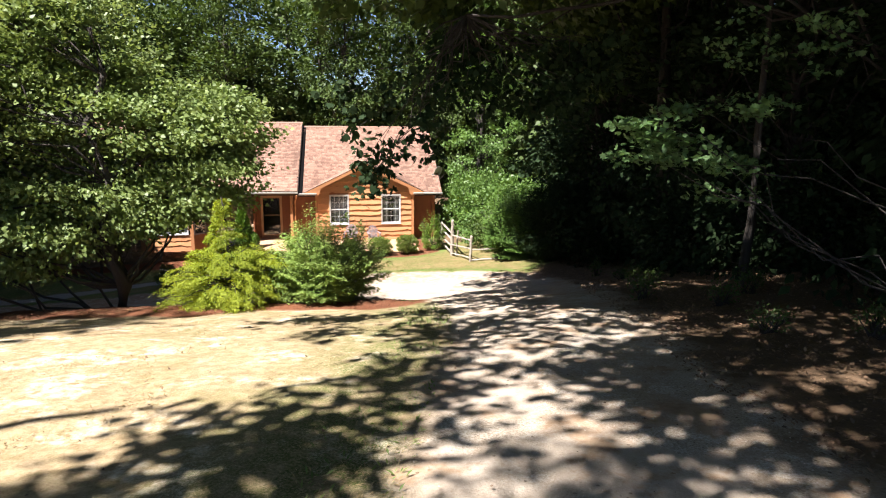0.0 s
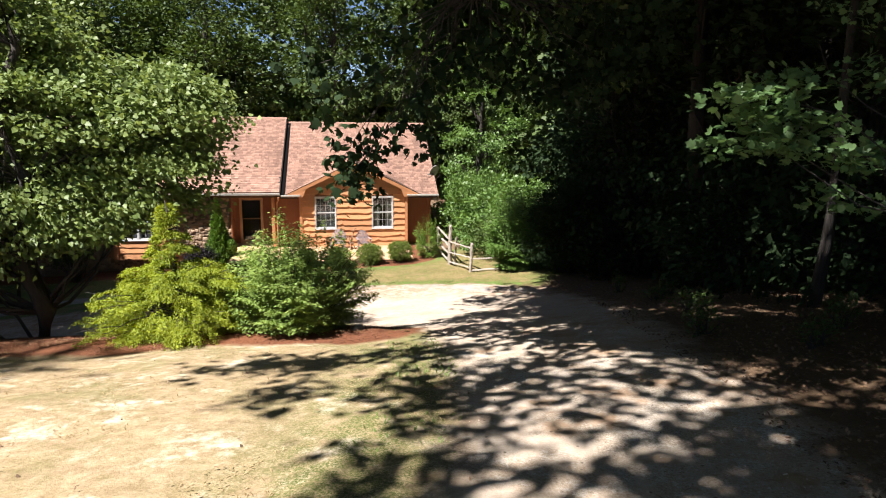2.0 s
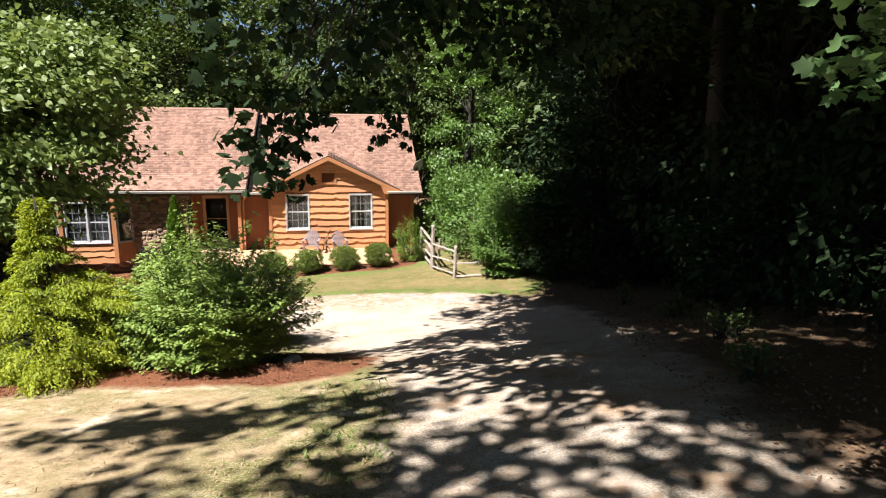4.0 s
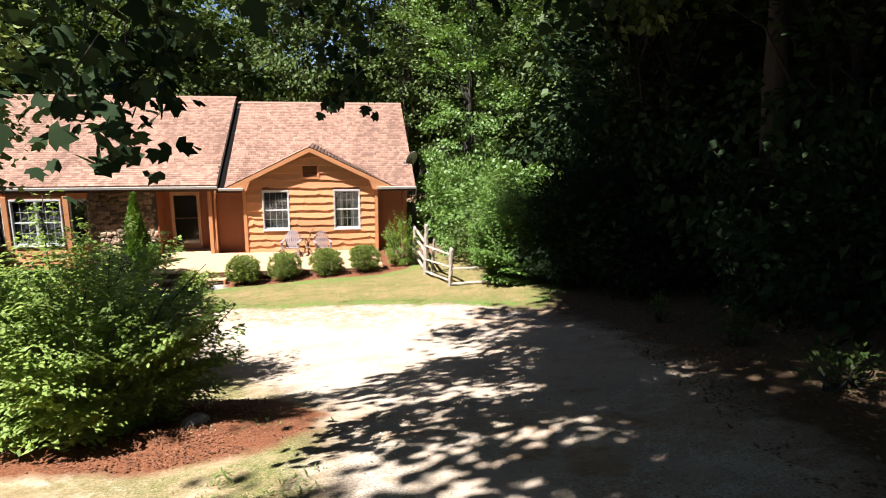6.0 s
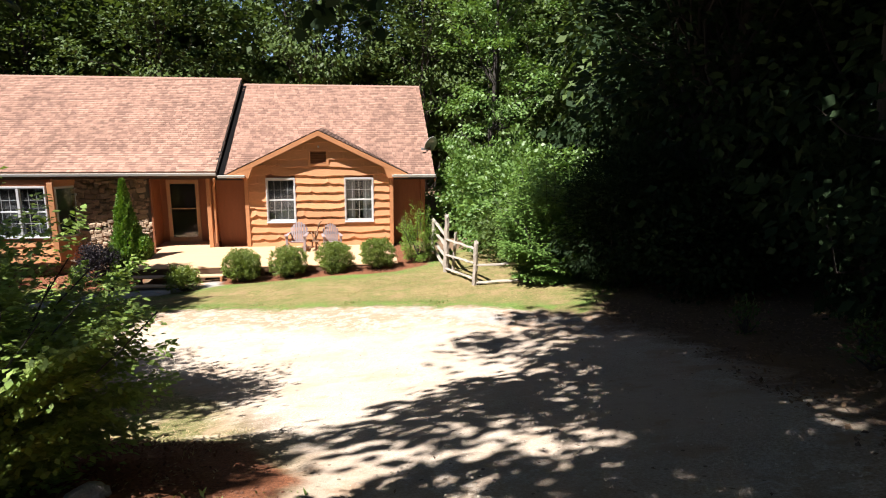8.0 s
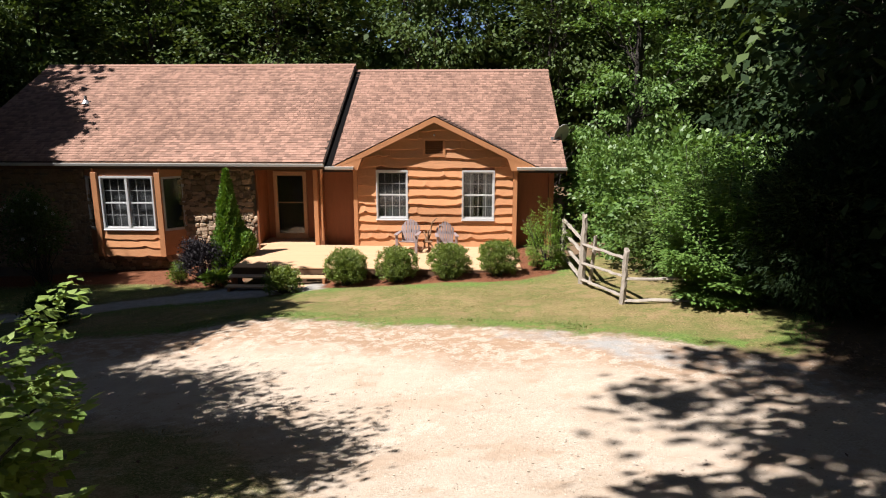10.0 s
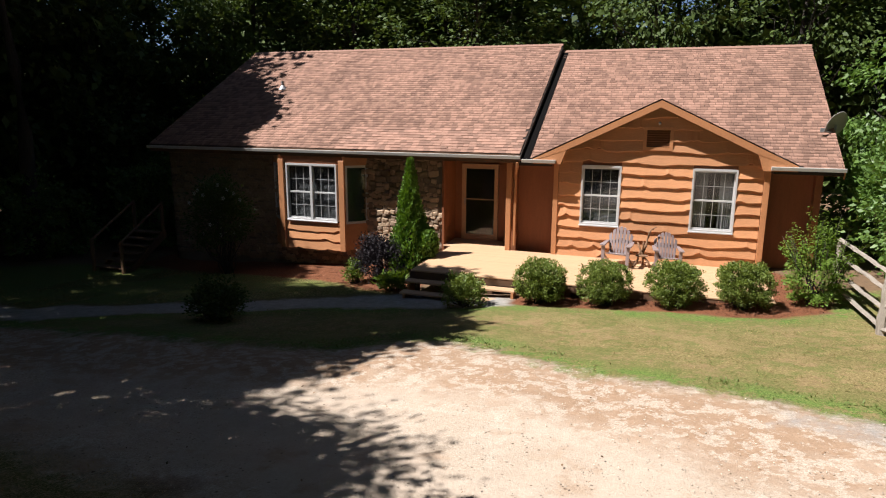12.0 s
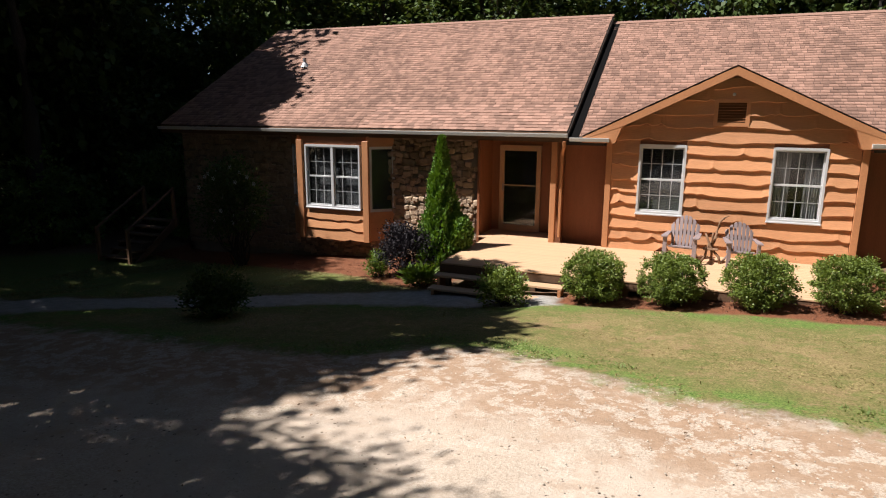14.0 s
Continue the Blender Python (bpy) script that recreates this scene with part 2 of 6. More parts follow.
# leaf outlines: along the leaf (u), across (v), lift (w); quads
LEAF_OVAL = (((0, 0, 0), (0.45, 0.30, 0.06), (1, 0, -0.08), (0.45, -0.30, 0.06)), ((0, 1, 2, 3),))
LEAF_HEART = (((0.05, 0, 0), (0, 0.28, 0.03), (0.35, 0.42, 0.06), (1, 0, -0.12), (0.35, -0.42, 0.06), (0, -0.28, 0.03)), ((0, 1, 2, 3), (0, 3, 4, 5)))
LEAF_WIDE = (((0, 0, 0), (0.42, 0.40, 0.07), (1, 0, -0.1), (0.42, -0.40, 0.07)), ((0, 1, 2, 3),))
LEAF_LOBED = (((0, 0, 0), (0.02, 0.3, 0), (0.28, 0.58, -0.05), (0.42, 0.34, 0.04), (0.72, 0.52, -0.05), (0.74, 0.24, 0.03), (1.05, 0, -0.1), (0.74, -0.24, 0.03), (0.72, -0.52, -0.05), (0.42, -0.34, 0.04), (0.28, -0.58, -0.05), (0.02, -0.3, 0)),
              ((0, 1, 2, 3), (0, 3, 6, 9), (3, 4, 5, 6), (6, 7, 8, 9), (9, 10, 11, 0)))
LEAF_PLUME = (((0, 0, 0), (0.5, 0.2, 0.06), (1, 0, -0.08), (0.5, -0.2, 0.06)), ((0, 1, 2, 3),))
LEAF_BLADE = (((0, 0, 0), (0.5, 0.13, 0.05), (1, 0, -0.05), (0.5, -0.13, 0.05)), ((0, 1, 2, 3),))


def leaves(name, centres, size, mat, rng, shape=LEAF_OVAL, droop=0.2, up=0.5, spread=0.4, outward=None, along=None):
    """Many small leaves as one mesh. up: how strongly they face the sky; outward: a centre that they point away from."""
    centres = np.asarray(centres, float)
    k = len(centres)
    pts, faces = np.array(shape[0], float), [f for f in shape[1] if len(set(f)) == 4]
    if along is not None:
        u = np.asarray(along, float) + rng.normal(0, spread, (k, 3))
    else:
        u = rng.normal(0, 1, (k, 3))
        u[:, 2] = u[:, 2] * 0.4 - droop
        if outward is not None:
            o = centres - np.asarray(outward, float)
            o /= np.linalg.norm(o, axis=1)[:, None] + 1e-6
            u += o * 1.2
    u /= np.linalg.norm(u, axis=1)[:, None]
    nrm = rng.normal(0, 1, (k, 3)) * (1 - up)
    nrm[:, 2] += up
    v = np.cross(nrm, u)
    v /= np.linalg.norm(v, axis=1)[:, None] + 1e-6
    w = np.cross(u, v)
    s = size * rng.uniform(0.65, 1.3, k)[:, None]
    verts = (centres[:, None, :] + s[:, None, :] * (pts[None, :, 0:1] * u[:, None] + pts[None, :, 1:2] * v[:, None] + pts[None, :, 2:3] * w[:, None]))
    base = (np.arange(k) * len(pts))[:, None, None]
    fs = (base + np.array(faces)[None]).reshape(-1, 4)
    return from_arrays(name, verts.reshape(-1, 3), fs, mat)


def clumps(rng, centre, radii, count, per, spread, shell=0.55, floor_z=None, flat=0.6, lumpy=1.0):
    """Leaf places: clumps spread through the outer part of an uneven ellipsoid."""
    d = rng.normal(0, 1, (count, 3))
    d /= np.linalg.norm(d, axis=1)[:, None]
    lump = 1 + lumpy * 0.22 * np.sin(d[:, 0] * 5 + d[:, 2] * 4 + centre[0]) + lumpy * 0.16 * np.sin(d[:, 1] * 7 - d[:, 2] * 6 + centre[1])
    r = rng.uniform(shell ** 2, 1, count) ** 0.5
    c = np.asarray(centre) + d * np.asarray(radii) * (r * lump)[:, None]
    if floor_z is not None:
        c[:, 2] = np.maximum(c[:, 2], floor_z + rng.uniform(0, 0.25, count))
    off = rng.normal(0, 1, (count, per, 3)) * spread
    off[:, :, 2] *= flat
    return c, (c[:, None, :] + off).reshape(-1, 3)


PROFILE_Y = (-30, -10, 0, 6, 10, 12.5, 16, 18, 20, 22, 24, 27, 29, 31, 34, 45, 60, 90)
PROFILE_Z = (5.2, 5.0, 4.6, 4.15, 3.65, 3.2, 2.4, 1.8, 1.3, 0.93, 0.72, 0.5, 0.2, 0.0, -0.05, -0.1, 0.0, 0.5)


def ground_z(x, y):
    """The height of the ground: a slope falling to the house, leaning down to the left."""
    x, y = np.asarray(x, float), np.asarray(y, float)
    z = sum(np.interp(y + d, PROFILE_Y, PROFILE_Z) for d in (-1.2, -0.6, 0, 0.6, 1.2)) / 5
    wl = np.clip((y - 17) / 6, 0, 1)
    wr = np.clip((y - 8) / 8, 0, 1)
    cl = np.clip(x, -14, 16)
    return z + 0.07 * cl * np.where(x < 0, wl, wr)


def gz(x, y):
    return float(ground_z(x, y))


# ---- ground ----
def inside(px, py, poly):
    """How far inside an outline points lie (metres, negative outside)."""
    px, py = np.asarray(px, float), np.asarray(py, float)
    poly = np.array(poly, float)
    best = np.full(px.shape, 1e9)
    odd = np.zeros(px.shape, bool)
    for (x0, y0), (x1, y1) in zip(poly, np.roll(poly, -1, 0)):
        dx, dy = x1 - x0, y1 - y0
        t = np.clip(((px - x0) * dx + (py - y0) * dy) / (dx * dx + dy * dy), 0, 1)
        best = np.minimum(best, np.hypot(px - x0 - t * dx, py - y0 - t * dy))
        cross = (y0 > py) != (y1 > py)
        odd ^= cross & (px < x0 + (py - y0) * dx / (dy if dy else 1e-9))
    return np.where(odd, best, -best)


DRIVE = ((-1.6, -12), (-0.95, 5), (-0.25, 7.9), (0.3, 10), (0.7, 12.5), (0.85, 16.3), (-0.4, 19.5), (-1.5, 21.2), (-2.7, 21.5), (-4.2, 21.9), (-7, 22.3), (-11, 22.4), (-22, 22), (-22, 26.6), (-10, 26.4), (-4.8, 26.4), (-3.9, 27.4), (-2.8, 27.4), (-1.9, 26.8), (-0.6, 26.2), (0.8, 25.8), (2.4, 25.2), (3.9, 24.4), (5.4, 23.0), (5.8, 20), (4.6, 15), (3.7, 11), (3.1, 8), (2.6, 5), (2.0, -12))
BED = ((-9.5, 16.2), (-7.2, 14.9), (-4.8, 14.6), (-3.4, 15.2), (-2, 14.9), (-0.7, 14.8), (0.45, 15.2), (0.75, 16.2), (0.1, 17.6), (-1.5, 18.3), (-4.5, 18.6), (-7.5, 18.8), (-9.5, 18))
PATH_WALK = ((-22, 27.0), (-12.1, 27.0), (-9.8, 28.6), (-6.9, 29.9), (-4.1, 30.4), (-2.9, 30.7), (-2.9, 31.5), (-5.6, 31.6), (-6.3, 31.5), (-7.7, 31.0), (-11, 29.6), (-13.8, 28.1), (-22, 28.1))
DECK_BED = ((-2.9, 30.85), (-1.3, 30.95), (0.1, 30.7), (1.3, 30.55), (2.1, 30.6), (3.2, 31.2), (3.6, 33), (2.4, 35.5), (-2.9, 35.5))
STONE_BED = ((-7.2, 31.9), (-5.6, 31.7), (-5.6, 35.5), (-16, 35.5), (-16, 33.8), (-9.6, 33.0), (-8, 32.6))
LAWN = ((-30, -12), (-1.6, -12), (-0.95, 5), (-0.25, 7.9), (0.3, 10), (0.7, 12.5), (0.85, 16.3), (-0.4, 19.5), (-1.5, 21.2), (-2.7, 21.5), (-4.2, 21.9), (-7, 22.3), (-11, 22.4), (-15, 23), (-30, 17))
YARD = ((-14, 28.3), (-11, 29.7), (-7.7, 31.1), (-6.2, 31.7), (-8, 32.6), (-9.6, 33.0), (-16, 33.8), (-20, 32), (-22, 28.2))
COURT = ((-8, 22.8), (-2.2, 22.0), (0.2, 19.5), (1.2, 16.5), (3.4, 15.5), (5.3, 19), (5.2, 22.6), (3.6, 24.0), (0, 24.8), (-4, 25.2), (-8, 25.2))
GREY_GRAVEL = ((1.2, 25.7), (2.4, 25.3), (3.9, 24.5), (5.4, 23.0), (5.5, 21.4), (4.4, 22.4), (3.0, 23.6), (1.2, 24.8))
STRIP = ((-22, 26.6), (-10, 26.4), (-4.8, 26.4), (-3.9, 27.4), (-2.8, 27.4), (-1.9, 26.8), (-0.6, 26.2), (0.8, 25.8), (2.4, 25.2), (3.9, 24.4), (5.4, 23.4), (6.8, 25.0), (7.4, 28), (7, 34), (3.6, 33), (3.2, 31.2), (2.1, 30.6), (1.3, 30.55), (0.1, 30.7), (-1.3, 30.95), (-2.9, 30.85), (-4.1, 30.4), (-6.9, 29.9), (-9.8, 28.6), (-12.1, 27.0), (-22, 27.0))

gx = np.unique(np.concatenate([-np.geomspace(16, 900, 26)[::-1], np.arange(-16, 12.01, 0.2), np.geomspace(12, 900, 26)]))
gy = np.unique(np.concatenate([-np.geomspace(4, 900, 24)[::-1], np.arange(-4, 37.01, 0.2), np.geomspace(37, 1200, 30)]))
GX, GY = np.meshgrid(gx, gy)
rough_z = np.zeros(GX.shape)
near = (np.abs(GX) < 17) & (GY > -5) & (GY < 38)
rough_z[near] = [0.05 * noise.noise((x * 0.8, y * 0.8, 0.3)) + 0.025 * noise.noise((x * 2.6, y * 2.6, 5)) for x, y in zip(GX[near], GY[near])]
GZ = ground_z(GX, GY) + rough_z
in_bed = inside(GX, GY, BED)
GZ += np.clip(in_bed, 0, 0.8) * 0.16
ny, nx = GX.shape
idx = np.arange(ny * nx).reshape(ny, nx)
quads = np.stack([idx[:-1, :-1], idx[:-1, 1:], idx[1:, 1:], idx[1:, :-1]], -1).reshape(-1, 4)
ground_me = from_arrays("ground", np.stack([GX, GY, GZ], -1).reshape(-1, 3), quads, None, True)
ground_me.materials.clear()
for key, poly in (("drive", DRIVE), ("bed", BED), ("deck_bed", DECK_BED), ("stone_bed", STONE_BED), ("lawn", LAWN), ("yard", YARD), ("strip", STRIP), ("walkway", PATH_WALK), ("court", COURT), ("grey_gravel", GREY_GRAVEL)):
    a = ground_me.attributes.new(key, "FLOAT", "POINT")
    a.data.foreach_set("value", np.clip(inside(GX, GY, poly), -3, 3).ravel().astype(np.float32))


def ground_material():
    m = bpy.data.materials.new("ground_soil_grass_gravel")
    m.use_nodes = True
    n, l = m.node_tree.nodes, m.node_tree.links
    b = n["Principled BSDF"]
    b.inputs["Roughness"].default_value = 0.95
    b.inputs["Specular IOR Level"].default_value = 0.15
    tc = n.new("ShaderNodeTexCoord")

    def tex(scale, detail=6, rough=0.65):
        t = n.new("ShaderNodeTexNoise")
        t.inputs["Scale"].default_value, t.inputs["Detail"].default_value, t.inputs["Roughness"].default_value = scale, detail, rough
        l.new(tc.outputs["Object"], t.inputs["Vector"])
        return t.outputs["Fac"]

    def ramp(fac, *stops):
        r = n.new("ShaderNodeValToRGB")
        while len(r.color_ramp.elements) < len(stops):
            r.color_ramp.elements.new(0.5)
        for e, (p, c) in zip(r.color_ramp.elements, stops):
            e.position, e.color = p, (*c, 1)
        l.new(fac, r.inputs[0])
        return r.outputs[0]

    def mix(fac, a, c, blend="MIX"):
        x = n.new("ShaderNodeMix")
        x.data_type, x.blend_type = "RGBA", blend
        if isinstance(fac, float):
            x.inputs[0].default_value = fac
        else:
            l.new(fac, x.inputs[0])
        l.new(a, x.inputs[6])
        l.new(c, x.inputs[7])
        return x.outputs[2]

    def mask(name, edge=0.25, wob=0.9, scale=1.3, shift=0.0):
        """1 inside an area, with a ragged edge."""
        at = n.new("ShaderNodeAttribute")
        at.attribute_name = name
        a1 = n.new("ShaderNodeMath")
        a1.operation = "MULTIPLY_ADD"
        l.new(tex(scale, 8, 0.7), a1.inputs[0])
        a1.inputs[1].default_value = wob
        a1.inputs[2].default_value = -wob / 2 + shift
        a2 = n.new("ShaderNodeMath")
        l.new(at.outputs["Fac"], a2.inputs[0])
        l.new(a1.outputs[0], a2.inputs[1])
        mr = n.new("ShaderNodeMapRange")
        mr.inputs["From Min"].default_value, mr.inputs["From Max"].default_value = -edge, edge
        l.new(a2.outputs[0], mr.inputs["Value"])
        return mr.outputs[0]

    fine, mid, big = tex(42, 10, 0.72), tex(6, 10, 0.72), tex(0.55, 8)
    forest = mix(0.5, ramp(mid, (0.3, (0.06, 0.04, 0.026)), (0.7, (0.2, 0.12, 0.068))), ramp(fine, (0.3, (0.07, 0.05, 0.034)), (0.7, (0.24, 0.16, 0.095))))
    gravel_a = ramp(fine, (0.36, (0.18, 0.142, 0.105)), (0.5, (0.4, 0.332, 0.26)), (0.62, (0.56, 0.49, 0.405)))
    soil = ramp(mid, (0.3, (0.24, 0.152, 0.092)), (0.7, (0.4, 0.288, 0.196)))
    clay = mix(0.4, ramp(mid, (0.3, (0.2, 0.108, 0.056)), (0.7, (0.352, 0.22, 0.132))), ramp(fine, (0.3, (0.16, 0.096, 0.056)), (0.7, (0.368, 0.248, 0.16))))
    pale = ramp(fine, (0.36, (0.27, 0.225, 0.178)), (0.5, (0.48, 0.416, 0.344)), (0.62, (0.6, 0.54, 0.465)))
    packed = ramp(mid, (0.3, (0.39, 0.312, 0.243)), (0.7, (0.475, 0.397, 0.325)))
    gravel = mix(ramp(big, (0.42, (0, 0, 0)), (0.58, (1, 1, 1))), gravel_a, mix(0.5, soil, gravel_a))
    gravel = mix(ramp(tex(2.6, 12, 0.75), (0.50, (0, 0, 0)), (0.56, (1, 1, 1))), gravel, pale)
    gravel = mix(ramp(tex(0.42, 9, 0.7), (0.50, (0, 0, 0)), (0.56, (1, 1, 1))), gravel, mix(0.75, gravel, packed))
    gravel = mix(ramp(tex(1.3, 10, 0.7), (0.53, (0, 0, 0)), (0.61, (1, 1, 1))), gravel, soil)
    sand = mix(0.5, packed, ramp(tex(1.1, 8, 0.6), (0.35, (0.375, 0.29, 0.22)), (0.65, (0.48, 0.405, 0.335))))
    gravel = mix(mask("court", 0.7, 1.8, 0.9, 0.3), gravel, mix(0.55, gravel, sand))
    specks = n.new("ShaderNodeTexVoronoi")
    specks.inputs["Scale"].default_value = 9.0
    l.new(tc.outputs["Object"], specks.inputs["Vector"])
    clean = n.new("ShaderNodeRGB")
    clean.outputs[0].default_value = (1, 1, 1, 1)
    grit = mix(ramp(tex(1.4, 8, 0.7), (0.47, (0, 0, 0)), (0.56, (1, 1, 1))), clean.outputs[0], ramp(specks.outputs["Distance"], (0.10, (0.36, 0.33, 0.3)), (0.17, (1, 1, 1))))
    gravel = mix(1.0, gravel, grit, "MULTIPLY")
    # bare clay along the grass, broken by pale grit
    broken = ramp(tex(4.2, 12, 0.72), (0.50, (0, 0, 0)), (0.535, (1, 1, 1)))
    gravel = mix(mask("strip", 0.5, 3.4, 0.7, 1.7), gravel, mix(broken, mix(0.2, clay, packed), mix(0.35, pale, clay)))
    rubble = ramp(tex(7, 12, 0.8), (0.44, (0.24, 0.17, 0.11)), (0.56, (0.44, 0.385, 0.32)))
    gravel = mix(mask("strip", 0.3, 2.2, 1.6, 0.1), gravel, rubble)
    gravel = mix(mask("grey_gravel", 0.3, 2.6, 1.4, -0.45), gravel, ramp(fine, (0.3, (0.2, 0.19, 0.18)), (0.7, (0.39, 0.375, 0.355))))
    dry = mix(0.5, ramp(fine, (0.3, (0.16, 0.11, 0.055)), (0.7, (0.42, 0.32, 0.19))), ramp(mid, (0.36, (0.17, 0.115, 0.055)), (0.62, (0.46, 0.355, 0.225))))
    green = ramp(fine, (0.3, (0.052, 0.068, 0.016)), (0.7, (0.168, 0.18, 0.056)))
    bare = ramp(mid, (0.3, (0.4, 0.33, 0.23)), (0.7, (0.62, 0.54, 0.42)))
    lawn = mix(ramp(tex(1.0, 10, 0.72), (0.52, (0, 0, 0)), (0.61, (1, 1, 1))), dry, mix(ramp(mid, (0.40, (0, 0, 0)), (0.56, (1, 1, 1))), dry, bare))
    lawn = mix(ramp(tex(2.4, 12, 0.75), (0.52, (0, 0, 0)), (0.62, (1, 1, 1))), lawn, mix(0.35, lawn, soil))
    lawn = mix(ramp(tex(4.5, 12, 0.78), (0.53, (0, 0, 0)), (0.60, (1, 1, 1))), lawn, mix(0.3, lawn, green))
    lawn = mix(ramp(tex(0.45, 9, 0.7), (0.52, (0, 0, 0)), (0.62, (1, 1, 1))), lawn, mix(0.4, lawn, green))
    edge_green = mix(ramp(tex(1.6, 12, 0.78), (0.40, (0, 0, 0)), (0.52, (1, 1, 1))), lawn, mix(ramp(fine, (0.46, (0, 0, 0)), (0.62, (1, 1, 1))), green, lawn))
    lawn = mix(mask("drive", 0.6, 1.6, 1.0, 1.7), lawn, edge_green)
    olive = ramp(fine, (0.40, (0.07, 0.064, 0.02)), (0.60, (0.215, 0.18, 0.072)))
    straw = ramp(fine, (0.40, (0.125, 0.09, 0.037)), (0.60, (0.31, 0.24, 0.115)))
    middle = mix(ramp(tex(0.9, 12, 0.8), (0.45, (0, 0, 0)), (0.53, (1, 1, 1))), olive, straw)
    turf = mix(mask("strip", 0.5, 1.3, 0.9, -0.95), green, middle)
    turf = mix(ramp(tex(1.7, 12, 0.8), (0.52, (0, 0, 0)), (0.58, (1, 1, 1))), turf, mix(0.6, turf, clay))
    tufts = ramp(tex(11, 12, 0.8), (0.44, (0, 0, 0)), (0.58, (1, 1, 1)))
    turf = mix(tufts, mix(0.3, turf, olive), mix(0.5, turf, straw))
    turf = mix(ramp(tex(2.3, 12, 0.8), (0.50, (0, 0, 0)), (0.56, (1, 1, 1))), turf, mix(0.7, turf, green))
    weeds = ramp(fine, (0.40, (0.045, 0.085, 0.016)), (0.60, (0.16, 0.215, 0.055)))
    fringe = mix(ramp(tex(1.8, 12, 0.8), (0.46, (0, 0, 0)), (0.52, (1, 1, 1))), turf, weeds)
    turf = mix(mask("strip", 0.15, 0.9, 1.2, -0.42), fringe, turf)
    mulch = ramp(tex(38, 8, 0.75), (0.3, (0.048, 0.0176, 0.0088)), (0.55, (0.176, 0.068, 0.0336)), (0.75, (0.304, 0.132, 0.068)))
    col = forest
    col = mix(mask("lawn", 0.3, 1.2), col, lawn)
    col = mix(mask("yard", 0.3, 0.8), col, mix(0.35, green, turf))
    col = mix(mask("drive", 0.3, 1.9, 1.3, 0.05), col, gravel)
    col = mix(mask("strip", 0.15, 1.5, 2.2, 0.05), col, turf)
    col = mix(mask("walkway", 0.12, 0.7, 2.4), col, mix(0.5, ramp(fine, (0.3, (0.17, 0.16, 0.145)), (0.7, (0.40, 0.38, 0.345))), ramp(mid, (0.35, (0.16, 0.15, 0.13)), (0.65, (0.38, 0.36, 0.33)))))
    col = mix(mask("bed", 0.1, 0.5, 2), col, mulch)
    col = mix(mask("deck_bed", 0.08, 0.3, 3), col, mulch)
    col = mix(mask("stone_bed", 0.1, 0.4, 3), col, mulch)
    l.new(col, b.inputs["Base Color"])
    bp = n.new("ShaderNodeBump")
    bp.inputs["Strength"].default_value, bp.inputs["Distance"].default_value = 0.5, 0.03
    l.new(tex(30, 10, 0.7), bp.inputs["Height"])
    l.new(bp.outputs[0], b.inputs["Normal"])
    return m


ground_me.materials.append(ground_material())
ground = tagged(new("ground", ground_me), "sloping ground of dry lawn, pale gravel drive, mulch and woodland floor", "ground", kind="structure")


# ---- house ----
HY = 34.75
house = thing("house", (0, HY, 0), "orange wood-sided single-storey house with stone front and brown shingle roof", "house")


def wall_with_holes(x0, x1, z0, z1, y, t, holes):
    """An upright wall along x with rectangular openings, as one bmesh."""
    bm = bmesh.new()
    xs = sorted({x0, x1, *[h[0] for h in holes], *[h[1] for h in holes]})
    zs = sorted({z0, z1, *[h[2] for h in holes], *[h[3] for h in holes]})
    for xa, xb in zip(xs, xs[1:]):
        for za, zb in zip(zs, zs[1:]):
            cx, cz = (xa + xb) / 2, (za + zb) / 2
            if not any(h[0] < cx < h[1] and h[2] < cz < h[3] for h in holes):
                box(bm, xa, xb, y, y + t, za, zb)
    return bm


W1 = (-1.98, -1.0, 1.04, 2.58)
W2 = (0.70, 1.70, 1.04, 2.58)
VENT = (-0.50, 0.16, 3.0, 3.56)
DOOR = (-5.60, -4.50, 0.20, 2.42)

# gable wall core, pentagon with window openings
core = wall_with_holes(-2.66, 2.36, -0.3, 2.72, 0.03, 0.15, [W1, W2])
prism(core, [(-2.66, 0.03, 2.72), (2.36, 0.03, 2.72), (2.36, 0.03, 2.91), (-0.15, 0.03, 4.12), (-2.66, 0.03, 2.91)], (0, 0.15, 0))
bmesh.ops.remove_doubles(core, verts=core.verts[:], dist=0.001)
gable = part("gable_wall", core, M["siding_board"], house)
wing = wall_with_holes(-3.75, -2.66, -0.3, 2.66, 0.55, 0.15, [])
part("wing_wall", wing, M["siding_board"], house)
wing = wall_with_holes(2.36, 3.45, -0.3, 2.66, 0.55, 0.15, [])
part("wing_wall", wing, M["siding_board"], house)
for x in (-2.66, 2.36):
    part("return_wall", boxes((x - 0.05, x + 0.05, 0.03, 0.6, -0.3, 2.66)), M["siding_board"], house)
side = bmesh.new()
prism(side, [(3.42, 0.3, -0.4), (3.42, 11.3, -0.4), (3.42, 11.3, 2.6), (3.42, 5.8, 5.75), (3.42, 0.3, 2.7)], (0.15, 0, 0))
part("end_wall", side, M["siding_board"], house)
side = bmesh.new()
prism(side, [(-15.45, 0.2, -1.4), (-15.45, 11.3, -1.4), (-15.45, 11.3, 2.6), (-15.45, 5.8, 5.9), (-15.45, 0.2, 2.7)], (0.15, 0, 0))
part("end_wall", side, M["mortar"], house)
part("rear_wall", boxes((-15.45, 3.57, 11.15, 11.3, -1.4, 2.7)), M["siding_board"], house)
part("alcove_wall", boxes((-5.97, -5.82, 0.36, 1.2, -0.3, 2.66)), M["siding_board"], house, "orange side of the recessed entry")
